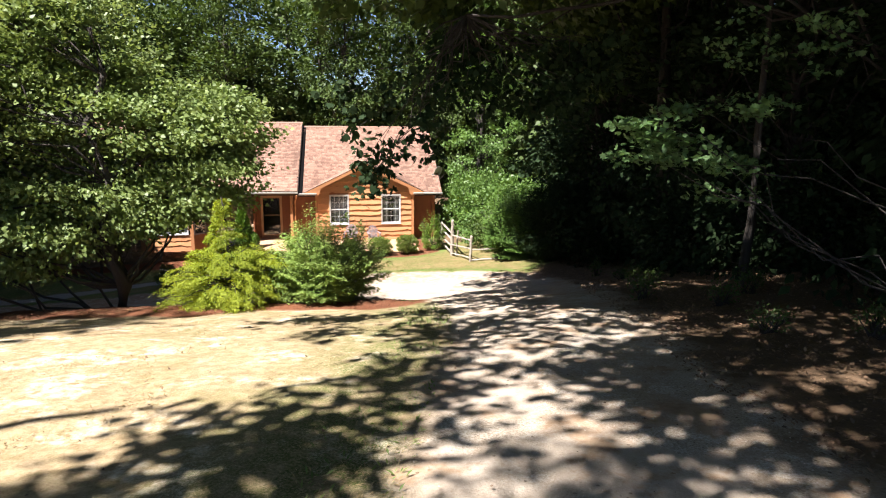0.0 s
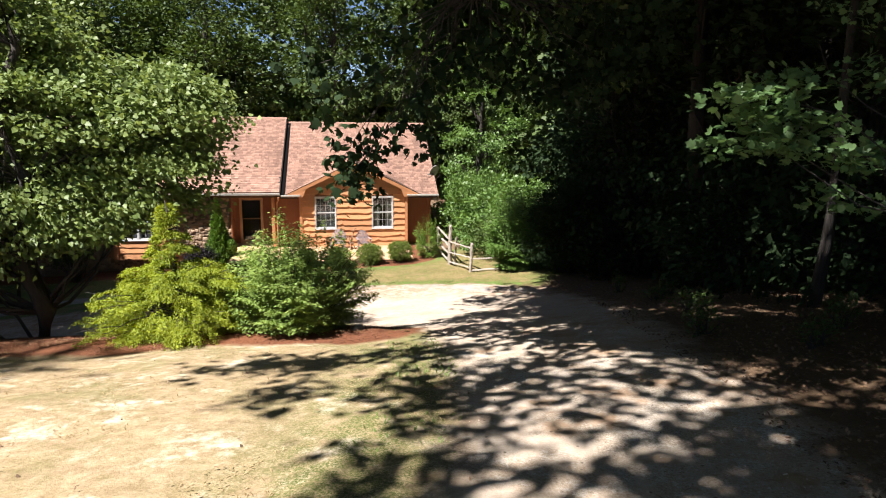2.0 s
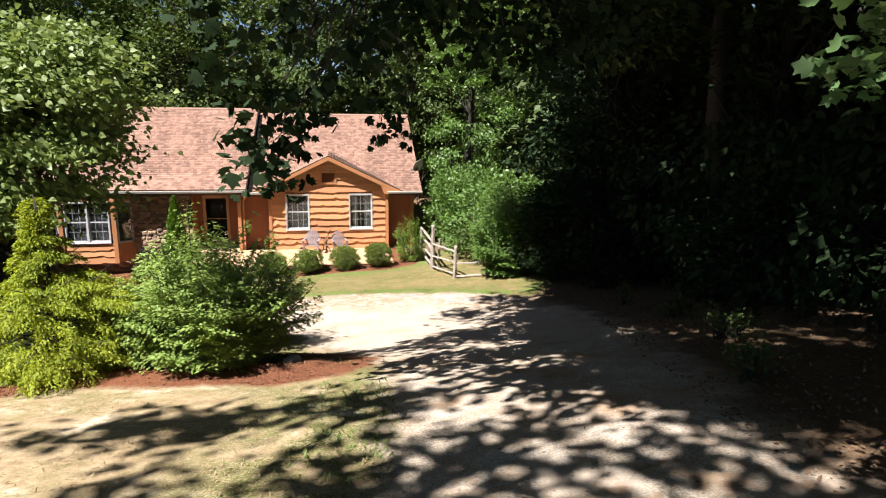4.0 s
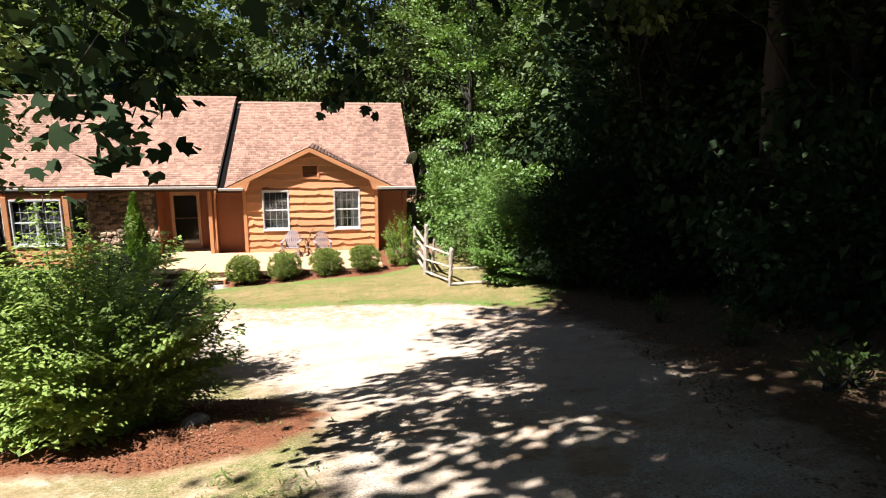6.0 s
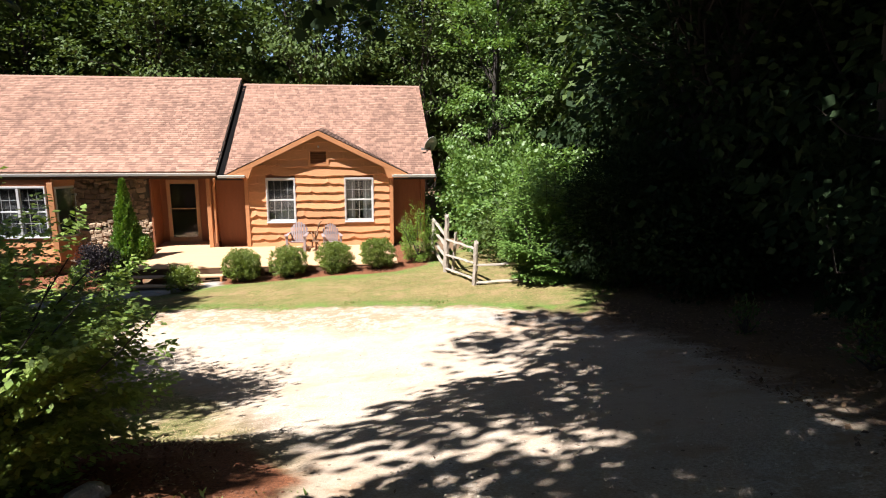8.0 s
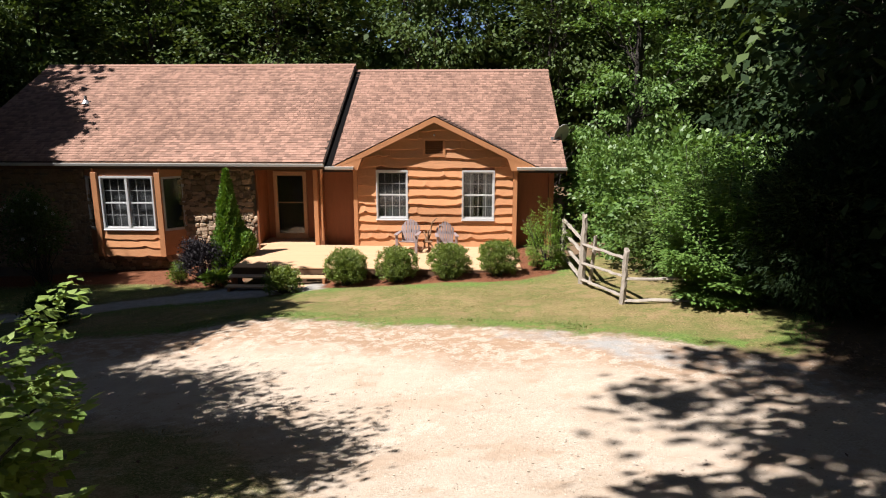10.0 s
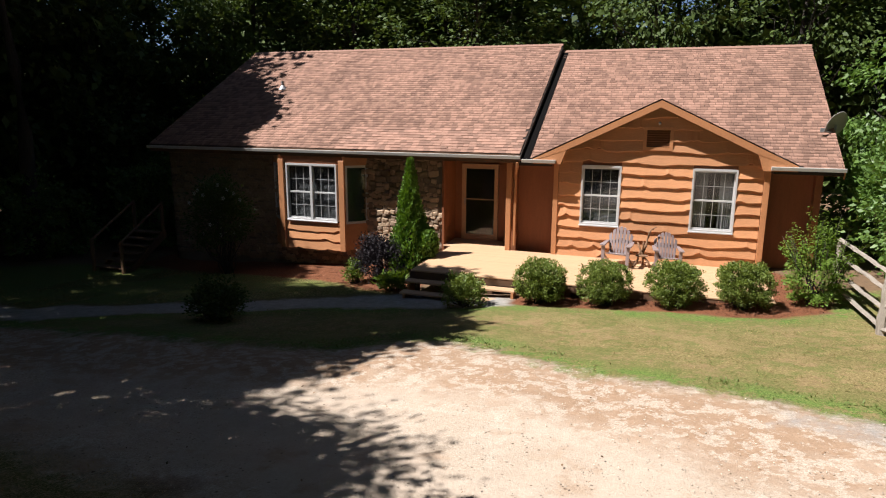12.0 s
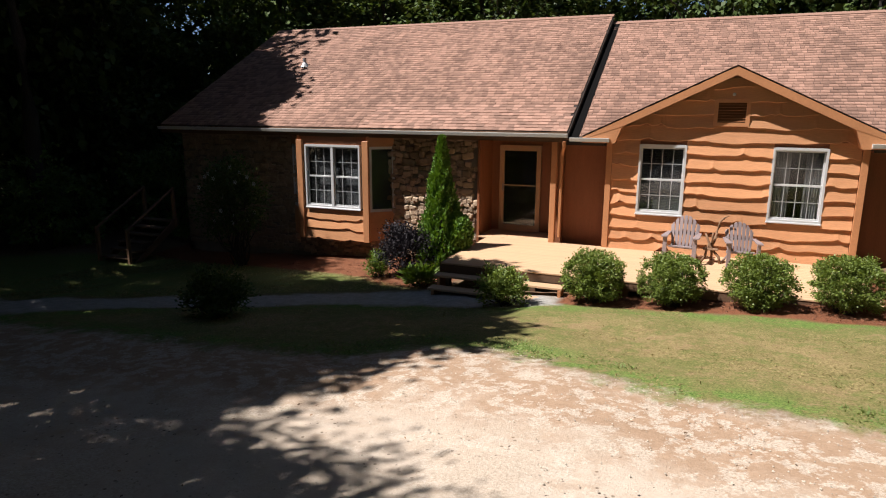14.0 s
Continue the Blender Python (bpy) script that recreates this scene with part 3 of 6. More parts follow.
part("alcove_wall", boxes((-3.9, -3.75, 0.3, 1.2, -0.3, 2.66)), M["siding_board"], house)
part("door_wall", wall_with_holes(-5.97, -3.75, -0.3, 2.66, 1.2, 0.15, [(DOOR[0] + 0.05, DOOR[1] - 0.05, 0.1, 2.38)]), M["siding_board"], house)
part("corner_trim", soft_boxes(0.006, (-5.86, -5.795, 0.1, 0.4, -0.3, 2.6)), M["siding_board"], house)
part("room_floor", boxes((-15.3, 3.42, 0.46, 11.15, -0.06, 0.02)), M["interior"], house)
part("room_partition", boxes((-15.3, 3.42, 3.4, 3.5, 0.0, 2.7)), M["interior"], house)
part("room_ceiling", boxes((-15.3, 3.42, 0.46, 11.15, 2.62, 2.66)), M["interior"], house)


def wavy_board(w, h, rng, amp=0.035, proud=0.076):
    """A live-edge board: level top, wavering lower edge, thicker at the bottom. Hung from its top left corner."""
    bm = bmesh.new()
    k = max(4, int(w / 0.07))
    ph = rng.uniform(0, 6, 4)
    knots = [(rng.uniform(0, w), rng.uniform(-0.03, 0.085), rng.uniform(0.04, 0.14)) for _ in range(int(w * 1.4) + 1)]
    rows = []
    for i in range(k + 1):
        x = w * i / k
        e = amp * (0.5 * math.sin(x * 2.1 + ph[0]) + 0.35 * math.sin(x * 4.7 + ph[1]) + 0.2 * math.sin(x * 10 + ph[2]))
        for kx, ka, kw in knots:
            e += ka * math.exp(-((x - kx) / kw) ** 2)
        zb = -h + e
        rows.append([bm.verts.new((x, 0, 0)), bm.verts.new((x, -0.010, 0)), bm.verts.new((x, -proud, zb + 0.012)), bm.verts.new((x, 0.006 - proud, zb)), bm.verts.new((x, 0, zb))])
    for a, b in zip(rows, rows[1:]):
        for j in range(5):
            bm.faces.new((a[j], a[(j + 1) % 5], b[(j + 1) % 5], b[j]))
    bm.faces.new(rows[0])
    bm.faces.new(rows[-1][::-1])
    return bm


def clad(parent, y, courses, spans_at, rng, mat, roof=None):
    """Boards in courses; spans_at(z) gives the free stretches of x at that height."""
    for z1, z0 in courses:
        for xa, xb in spans_at((z0 + z1) / 2, z0, z1):
            if xb - xa > 0.08:
                bm = wavy_board(xb - xa, z1 - z0 + 0.045, rng)
                if roof:
                    for v in bm.verts:
                        v.co.z = min(v.co.z, roof(xa + v.co.x) - z1)
                ob = part("siding_board", bm, mat, parent)
                ob.location = (xa, y - rng.uniform(0, 0.006), z1)


def gable_spans(zm, z0, z1):
    half = 2.42 if zm < 2.7 else max(0.0, (4.03 - z0) / 0.482)
    spans = [(-0.15 - min(half, 2.42), -0.15 + min(half, 2.42))]
    for h in (W1, W2, VENT):
        if z1 > h[2] + 0.02 and z0 < h[3] - 0.02:
            spans = [s for a, b in spans for s in ((a, min(b, h[0])), (max(a, h[1]), b)) if s[1] - s[0] > 0.06]
    return spans


rngs = np.random.default_rng(5)
levels = [4.0, 3.84, 3.56, 3.26, 3.0, 2.70, 2.42, 2.12, 1.83, 1.55, 1.26, 1.0, 0.72, 0.46, 0.19]
clad(gable, 0.03, list(zip(levels, levels[1:])), gable_spans, rngs, M["siding"], lambda x: 4.15 - 0.482 * abs(x + 0.15))
for x in (-2.70, 2.28):
    part("corner_board", soft_boxes(0.006, (x, x + 0.13, -0.062, 0.03, 0.18, 2.66)), M["trim"], house)


def window(parent, x0, x1, z0, z1, y, cols=3, rows=2, units=1, inner="curtain", reveal=0.02):
    """A white double-hung window with grilles in a wall that faces -y."""
    w = part("window", boxes((x0 - 0.008, x0 + 0.035, y - 0.045, y + 0.1, z0, z1), (x1 - 0.035, x1 + 0.008, y - 0.045, y + 0.1, z0, z1), (x0 + 0.035, x1 - 0.035, y - 0.045, y + 0.1, z1 - 0.05, z1 + 0.008), (x0 + 0.035, x1 - 0.035, y - 0.045, y + 0.1, z0 - 0.02, z0 + 0.05)), M["white"], parent, "white framed double-hung window with grilles")
    part("window_sill", soft_boxes(0.008, (x0 - 0.02, x1 + 0.02, y - 0.07, y - 0.046, z0 - 0.035, z0 + 0.005)), M["white"], w)
    uw = (x1 - x0 - 0.07) / units
    for u in range(units):
        a = x0 + 0.035 + u * uw
        b = a + uw
        if u:
            part("mullion", boxes((a - 0.035, a + 0.035, y - 0.04, y + 0.08, z0 + 0.05, z1 - 0.05)), M["white"], w)
            a += 0.035
        if u < units - 1:
            b -= 0.035
        zm = (z0 + z1) / 2
        for i, (za, zb, yy) in enumerate(((z0 + 0.05, zm + 0.02, y - 0.0), (zm - 0.02, z1 - 0.05, y + 0.035))):
            s = part("sash", boxes((a, a + 0.03, yy, yy + 0.03, za, zb), (b - 0.03, b, yy, yy + 0.03, za, zb), (a + 0.03, b - 0.03, yy, yy + 0.03, za, za + 0.04), (a + 0.03, b - 0.03, yy, yy + 0.03, zb - 0.04, zb)), M["white"], w)
            p = part("pane", boxes((a + 0.03, b - 0.03, yy + 0.012, yy + 0.016, za + 0.04, zb - 0.04)), M["glass"], w)
            p.visible_shadow = False
            g = bmesh.new()
            for c in range(1, cols):
                x = a + (b - a) * c / cols
                box(g, x - 0.007, x + 0.007, yy + 0.002, yy + 0.011, za + 0.04, zb - 0.04)
            for r in range(1, rows):
                z = za + (zb - za) * r / rows
                box(g, a + 0.03, b - 0.03, yy + 0.0035, yy + 0.0115, z - 0.007, z + 0.007)
            part("grille", g, M["grille"], w)
    if inner == "curtain":
        for xa, xb in ((x0 + 0.06, x0 + 0.36 * (x1 - x0)), (x1 - 0.36 * (x1 - x0), x1 - 0.06)):
            c = bmesh.new()
            k = 28
            top = [c.verts.new((xa + (xb - xa) * i / k, y + 0.16 + 0.03 * math.sin(i * 1.5), z1 - 0.04)) for i in range(k + 1)]
            bot = [c.verts.new((xa + (xb - xa) * i / k, y + 0.16 + 0.045 * math.sin(i * 1.5 + 0.4), z0 + 0.04)) for i in range(k + 1)]
            for i in range(k):
                c.faces.new((top[i], top[i + 1], bot[i + 1], bot[i]))
            part("curtain", c, M["curtain"], w, "pale gathered curtain", True)
    elif inner == "blind":
        c = bmesh.new()
        z = z0 + 0.06
        while z < z1 - 0.06:
            box(c, x0 + 0.06, x1 - 0.06, y + 0.15, y + 0.17, z, z + 0.022)
            z += 0.035
        part("blind", c, M["blind"], w, "grey slatted blind")
    return w


window(house, *W1, 0.0, 4, 2, 1, "blind")
window(house, *W2, 0.0, 4, 2, 1, "curtain")

# louvred gable vent
vent = part("gable_vent", boxes((VENT[0] - 0.02, VENT[0] + 0.06, -0.05, 0.02, VENT[2], VENT[3]), (VENT[1] - 0.06, VENT[1] + 0.02, -0.05, 0.02, VENT[2], VENT[3]), (VENT[0] + 0.06, VENT[1] - 0.06, -0.05, 0.02, VENT[3] - 0.07, VENT[3] + 0.01), (VENT[0] + 0.06, VENT[1] - 0.06, -0.05, 0.02, VENT[2], VENT[2] + 0.08)), M["trim"], house, "orange louvred vent in the gable")
hook = bmesh.new()
bmesh.ops.create_uvsphere(hook, u_segments=10, v_segments=6, radius=0.035)
bmesh.ops.translate(hook, verts=hook.verts[:], vec=(-0.16, -0.06, 3.66))
part("hook", hook, M["white"], vent, "small white hook above the vent")
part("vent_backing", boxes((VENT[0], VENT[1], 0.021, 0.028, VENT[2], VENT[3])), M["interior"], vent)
for i in range(7):
    z = VENT[2] + 0.1 + i * 0.057
    s = bmesh.new()
    prism(s, [(VENT[0] + 0.06, -0.045, z), (VENT[0] + 0.06, 0.015, z + 0.045), (VENT[0] + 0.06, 0.015, z + 0.055), (VENT[0] + 0.06, -0.045, z + 0.01)], (VENT[1] - VENT[0] - 0.12, 0, 0))
    part("louvre", s, M["louvre"], vent)

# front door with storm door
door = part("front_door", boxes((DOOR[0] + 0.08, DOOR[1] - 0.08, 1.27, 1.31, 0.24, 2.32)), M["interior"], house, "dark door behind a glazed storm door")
fr = DOOR
part("door_frame", boxes((fr[0], fr[0] + 0.075, 1.13, 1.3, 0.18, 2.42), (fr[1] - 0.075, fr[1], 1.13, 1.3, 0.18, 2.42), (fr[0] + 0.075, fr[1] - 0.075, 1.13, 1.3, 2.335, 2.42), (fr[0] + 0.075, fr[1] - 0.075, 1.1, 1.3, 0.18, 0.24)), M["casing"], door, "pale door casing")
part("storm_door_frame", boxes((fr[0] + 0.075, fr[0] + 0.12, 1.15, 1.19, 0.24, 2.335), (fr[1] - 0.12, fr[1] - 0.075, 1.15, 1.19, 0.24, 2.335), (fr[0] + 0.12, fr[1] - 0.12, 1.15, 1.19, 2.28, 2.335), (fr[0] + 0.12, fr[1] - 0.12, 1.15, 1.19, 0.24, 0.33), (fr[0] + 0.12, fr[1] - 0.12, 1.155, 1.185, 1.37, 1.395)), M["casing"], door)
part("pane", boxes((fr[0] + 0.12, fr[1] - 0.12, 1.168, 1.172, 0.33, 2.28)), M["glass"], door).visible_shadow = False
part("door_handle", soft_boxes(0.006, (fr[0] + 0.085, fr[0] + 0.11, 1.11, 1.15, 1.22, 1.42)), M["metal"], door, "grey metal handle")

# posts and downspout by the entry
part("porch_post", soft_boxes(0.01, (-3.98, -3.84, -0.02, 0.12, 0.18, 2.66)), M["trim"], house)
sp = bmesh.new()
tube(sp, [(-3.62, -0.36, 2.62), (-3.62, -0.33, 2.52), (-3.73, 0.02, 2.30), (-3.74, 0.05, 2.2), (-3.74, 0.05, 0.32)], [0.04] * 5, 6)
part("downspout", sp, M["trim"], house, "orange painted downspout")

# bay window
bay_y = -0.35
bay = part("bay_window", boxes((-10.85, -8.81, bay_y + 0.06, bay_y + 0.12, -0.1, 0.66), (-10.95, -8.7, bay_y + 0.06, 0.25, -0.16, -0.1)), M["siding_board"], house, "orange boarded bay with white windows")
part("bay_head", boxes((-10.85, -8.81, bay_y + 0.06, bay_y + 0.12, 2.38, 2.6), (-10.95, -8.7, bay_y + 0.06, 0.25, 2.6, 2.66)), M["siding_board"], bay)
for x in (-10.92, -8.89):
    part("corner_post", soft_boxes(0.008, (x, x + 0.18, bay_y - 0.02, bay_y + 0.1, -0.18, 2.5)), M["trim"], bay)
bz = [0.66, 0.40, 0.13, -0.16]
for z1, z0 in zip(bz, bz[1:]):
    ob = part("siding_board", wavy_board(1.84, z1 - z0 + 0.03, rngs, 0.022, 0.045), M["siding"], bay)
    ob.location = (-10.74, bay_y + 0.06, z1)
window(bay, -10.66, -8.98, 0.70, 2.38, bay_y + 0.05, 3, 2, 2, "blind")
for sx, xa, xb in ((1, -8.76, -8.18), (-1, -10.88, -11.46)):
    # angled sides, built along their own x and turned into place
    L = math.hypot(xb - xa, 0.55)
    ang = math.atan2(0.55, xb - xa)
    m = Matrix.Translation((xa, bay_y, 0)) @ Matrix.Rotation(ang, 4, "Z")
    yy = (0.0, 0.08) if sx > 0 else (-0.08, 0.0)
    lower = bmesh.new()
    box(lower, 0.02, L, *yy, -0.14, 0.64, m)
    part("bay_side", lower, M["siding"], bay)
    upper = bmesh.new()
    box(upper, 0.02, L, *yy, 2.36, 2.62, m)
    part("bay_side_head", upper, M["siding"], bay)
    sf = bmesh.new()
    for q in ((0.08, 0.14, 0.64, 2.36), (L - 0.1, L - 0.03, 0.64, 2.36), (0.14, L - 0.1, 0.64, 0.71), (0.14, L - 0.1, 2.29, 2.36)):
        box(sf, q[0], q[1], yy[0] + 0.01 * sx, yy[1], q[2], q[3], m)
    part("side_frame", sf, M["white"], bay)
    sg = bmesh.new()
    box(sg, 0.1, L - 0.08, sum(yy) / 2 - 0.002, sum(yy) / 2 + 0.002, 0.70, 2.30, m)
    part("pane", sg, M["glass"], bay).visible_shadow = False
    # added dark panel that blocks the light seen through the bay's side pane
    sb = bmesh.new()
    off = 0.07 if sx > 0 else -0.07
    box(sb, 0.06, L - 0.04, sum(yy) / 2 + off - 0.005, sum(yy) / 2 + off + 0.005, 0.66, 2.34, m)
    part("blind", sb, M["blind"], bay, "added dark panel closing the view through the bay side")


# roofs
def roof_slab(parent, name, p0, p1, up, thick, mat, label=""):
    """A roof plane: lower edge p0 to p1, up along a vector, with thickness downwards."""
    bm = bmesh.new()
    p0, p1, up = Vector(p0), Vector(p1), Vector(up)
    prism(bm, [p0, p1, p1 + up, p0 + up], (0, 0, -thick))
    return part(name, bm, mat, parent, label)


def shingle_sheet(name, origin, along, up, rng, clip=None, course=0.14, tab=0.165, lift=0.012):
    """Rows of lapped tabs over a roof plane, as arrays: verts, faces. clip(a, u) keeps a tab."""
    origin, along, up = Vector(origin), Vector(along), Vector(up)
    L, H = along.length, up.length
    ax, uy = along.normalized(), up.normalized()
    nz = ax.cross(uy)
    if nz.z < 0:
        nz = -nz
    verts, faces = [], []
    rows = int(H / course)
    for r in range(rows + 1):
        u0 = r * course
        u1 = min(u0 + course * 1.12, H)
        if u1 - u0 < 0.03:
            continue
        x = -rng.uniform(0, tab)
        while x < L:
            w = tab * rng.uniform(0.55, 1.3)
            a, b = max(0, x) + 0.003, min(L, x + w) - 0.003
            x += w
            if b - a < 0.02 or (clip and not clip((a + b) / 2, (u0 + u1) / 2)):
                continue
            h = lift * rng.uniform(0.7, 1.7)
            k = len(verts)
            d = rng.uniform(-0.006, 0.006)
            for aa, uu, hh in ((a, u0 + d, h), (b, u0 + d, h), (b, u1, 0.002), (a, u1, 0.002), (a, u0 + d, 0.0), (b, u0 + d, 0.0)):
                verts.append(origin + ax * aa + uy * uu + nz * hh)
            faces += [(k, k + 1, k + 2, k + 3), (k, k + 4, k + 5, k + 1)]
    return np.array([tuple(v) for v in verts]), np.array(faces)


EL, ER = (-0.28, 2.84), (-0.28, 2.66)
up_l = (0, 6.03, 3.28)
up_r = (0, 6.03, 3.24)
roof_l = roof_slab(house, "main_roof", (-15.75, EL[0], EL[1]), (-3.57, EL[0], EL[1]), up_l, 0.14, M["shingle_dark"], "brown asphalt shingle roof of the main part")
roof_slab(house, "rear_roof", (-15.75, 11.78, EL[1]), (-3.57, 11.78, EL[1]), (0, -6.03, 3.28), 0.14, M["shingle"])
roof_r = roof_slab(house, "wing_roof", (-3.60, ER[0], ER[1]), (-2.72, ER[0], ER[1]), up_r, 0.12, M["shingle_dark"], "brown asphalt shingle roof of the wing")
roof_slab(house, "wing_roof", (2.42, ER[0], ER[1]), (3.85, ER[0], ER[1]), up_r, 0.12, M["shingle_dark"])
roof_slab(house, "wing_roof", (-2.72, 0.35, ER[1] + 0.63 * 0.5373), (2.42, 0.35, ER[1] + 0.63 * 0.5373), (0, 5.4, 5.4 * 0.5373), 0.12, M["shingle_dark"])
roof_slab(house, "rear_roof", (-3.60, 11.78, ER[1]), (3.85, 11.78, ER[1]), (0, -6.03, 3.24), 0.12, M["shingle"])
rr = np.random.default_rng(8)
v, f = shingle_sheet("shingles", (-15.77, EL[0] - 0.02, EL[1]), (12.2, 0, 0), up_l, rr, lambda a, u: not (a > 6.8 and u < 1.26))
ob = new("shingles", from_arrays("shingles", v, f, M["shingle"]))
ob.parent = roof_l
tagged(ob, kind="stuff")
# the lowest courses by the entry, tab by tab
pitch = math.atan2(3.28, 6.03)
tab = bmesh.new()
prism(tab, [(-0.097, 0, 0.0), (-0.097, 0, 0.016), (-0.097, 0.157, 0.003), (-0.097, 0.157, 0.0)], (0.194, 0, 0))
tab_me = mesh_of("shingle", tab, M["shingle_tab"])
for r in range(9):
    x = -8.96 - rr.uniform(0, 0.1)
    while x < -3.66:
        w = min(rr.uniform(0.6, 1.12), (-3.575 - x) / 0.2)
        piece("shingle", tab_me, roof_l, (x + 0.1 * w, EL[0] - 0.02 + r * 0.14 * math.cos(pitch), EL[1] + 0.001 + r * 0.14 * math.sin(pitch)), (pitch, 0, 0), (w, 1, rr.uniform(0.6, 1.25)))
        x += 0.2 * w
GAP = (-0.15, 4.24)


def on_wing(a, u):
    x = -3.60 + a
    y = ER[0] + u * 0.881
    z = ER[1] + u * 0.4733
    return z > GAP[1] - 0.482 * abs(x - GAP[0]) - 0.03 or y > 2.7


v, f = shingle_sheet("shingles", (-3.60, ER[0] - 0.02, ER[1]), (7.47, 0, 0), up_r, rr, on_wing)
ob = new("shingles", from_arrays("shingles", v, f, M["shingle"]))
ob.parent = roof_r
tagged(ob, kind="stuff")
GD = 3.2
for sgn, xe in ((-1, -3.22), (1, 2.92)):
    drop = 0.482 * abs(xe - GAP[0])
    g = bmesh.new()
    prism(g, [(GAP[0], -0.30, GAP[1]), (xe, -0.30, GAP[1] - drop), (xe, GD, GAP[1] - drop), (GAP[0], GD, GAP[1])], (0, 0, -0.10))
    roof_g = part("gable_roof", g, M["shingle_dark"], house, "small shingled gable roof over the wing front")
    v, f = shingle_sheet("shingles", (xe, -0.32, GAP[1] - drop), (0, GD + 0.3, 0), (GAP[0] - xe, 0, drop), rr, lift=0.006, clip=
                         lambda a, u, s=sgn, e=xe, dd=drop: GAP[1] - dd + u * 0.434 > ER[1] + (a - 0.04) * 0.5373 - 0.02)
    ob = new("shingles", from_arrays("shingles", v, f, M["shingle"]))
    ob.parent = roof_g
    tagged(ob, kind="stuff")
    # rake board, with a boxed return at its foot
    rk = bmesh.new()
    s = 0.482
    prism(rk, [(GAP[0], -0.305, GAP[1] - 0.03), (xe, -0.305, GAP[1] - 0.03 - drop), (xe, -0.305, GAP[1] - 0.17 - drop + 0.09), (GAP[0] + (xe - GAP[0]) * 0.72, -0.305, GAP[1] - 0.20 - drop * 0.72), (GAP[0], -0.305, GAP[1] - 0.20)], (0, 0.04, 0))
    part("rake_board", rk, M["trim"], house)
    rt = bmesh.new()
    xi = GAP[0] + (xe - GAP[0]) * 0.72
    prism(rt, [(xe, -0.30, GAP[1] - drop - 0.09), (xi, -0.30, GAP[1] - 0.19 - drop * 0.72), (xi * 0.5 + (GAP[0] + sgn * 2.5) * 0.5, -0.30, 2.60), (xe, -0.30, 2.60)], (0, 0.45, 0))
    part("eave_return", rt, M["trim"], house)
# ridge caps
capm = bmesh.new()
for sg in (-1, 1):
    prism(capm, [(0, 0, 0.03), (0.225, 0, 0.022), (0.225, sg * 0.15, -0.055), (0, sg * 0.15, -0.048)], (0, 0, 0.012))
cap_me = mesh_of("ridge_shingle", capm, M["shingle"])
for x0, x1, z, host in ((-15.77, -3.56, 6.12, roof_l), (-3.56, 3.86, 5.9, roof_r)):
    n = int((x1 - x0) / 0.205)
    for i in range(n):
        piece("ridge_shingle", cap_me, host, (x0 + i * (x1 - x0) / n, 5.75, z))
# dark rake of the main roof above the wing, fascias, soffits, gutters
rk = bmesh.new()
prism(rk, [(-3.57, EL[0], EL[1] - 0.02), (-3.57, EL[0] + 6.03, EL[1] + 3.26), (-3.57, EL[0] + 6.03, EL[1] + 3.01), (-3.57, EL[0], EL[1] - 0.25)], (0.03, 0, 0))
part("rake_fascia", rk, M["shingle_dark"], house, "dark edge of the main roof above the wing")
# black strip on the wing roof stands in for the main roof's shadow
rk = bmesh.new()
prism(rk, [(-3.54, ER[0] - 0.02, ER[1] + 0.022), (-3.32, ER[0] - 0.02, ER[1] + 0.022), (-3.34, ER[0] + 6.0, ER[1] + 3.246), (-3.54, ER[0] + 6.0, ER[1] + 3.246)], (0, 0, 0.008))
part("roof_shadow_strip", rk, M["shadow_strip"], house, "black strip standing in for the main roof's shadow on the wing")
rk = bmesh.new()
prism(rk, [(3.85, ER[0], ER[1] - 0.02), (3.85, ER[0] + 6.03, ER[1] + 3.22), (3.85, ER[0] + 6.03, ER[1] + 3.04), (3.85, ER[0], ER[1] - 0.2)], (0.025, 0, 0))
part("rake_fascia", rk, M["trim"], house)
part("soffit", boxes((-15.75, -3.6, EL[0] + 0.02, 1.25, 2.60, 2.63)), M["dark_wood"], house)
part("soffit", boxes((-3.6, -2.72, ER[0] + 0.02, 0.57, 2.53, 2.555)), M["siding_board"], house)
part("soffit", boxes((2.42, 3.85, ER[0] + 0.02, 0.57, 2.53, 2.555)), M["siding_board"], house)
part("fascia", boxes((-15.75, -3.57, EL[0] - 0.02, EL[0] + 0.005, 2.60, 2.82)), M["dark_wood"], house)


def gutter(x0, x1, y, z):
    bm = bmesh.new()
    for xa, xb in ((x0, x1),):
        prism(bm, [(xa, y, z), (xa, y - 0.11, z), (xa, y - 0.11, z - 0.012), (xa, y - 0.095, z - 0.08), (xa, y, z - 0.09)], (xb - xa, 0, 0))
    return bm


part("gutter", gutter(-15.78, -3.55, EL[0] - 0.02, EL[1] - 0.05), M["gutter"], house, "white metal gutter")
part("gutter", gutter(-3.5, -2.62, ER[0] - 0.02, ER[1] + 0.05), M["gutter"], house)
part("gutter", gutter(2.36, 3.87, ER[0] - 0.02, ER[1] + 0.05), M["gutter"], house)
# vent pipe on the roof
vp = bmesh.new()
tube(vp, [(-12.83, 3.03, 4.6), (-12.83, 3.03, 4.9)], [0.05, 0.05], 10)
tube(vp, [(-12.83, 3.03, 4.62), (-12.83, 3.03, 4.76)], [0.16, 0.06], 10)
part("vent_pipe", vp, M["metal"], house, "grey metal vent pipe on the roof")

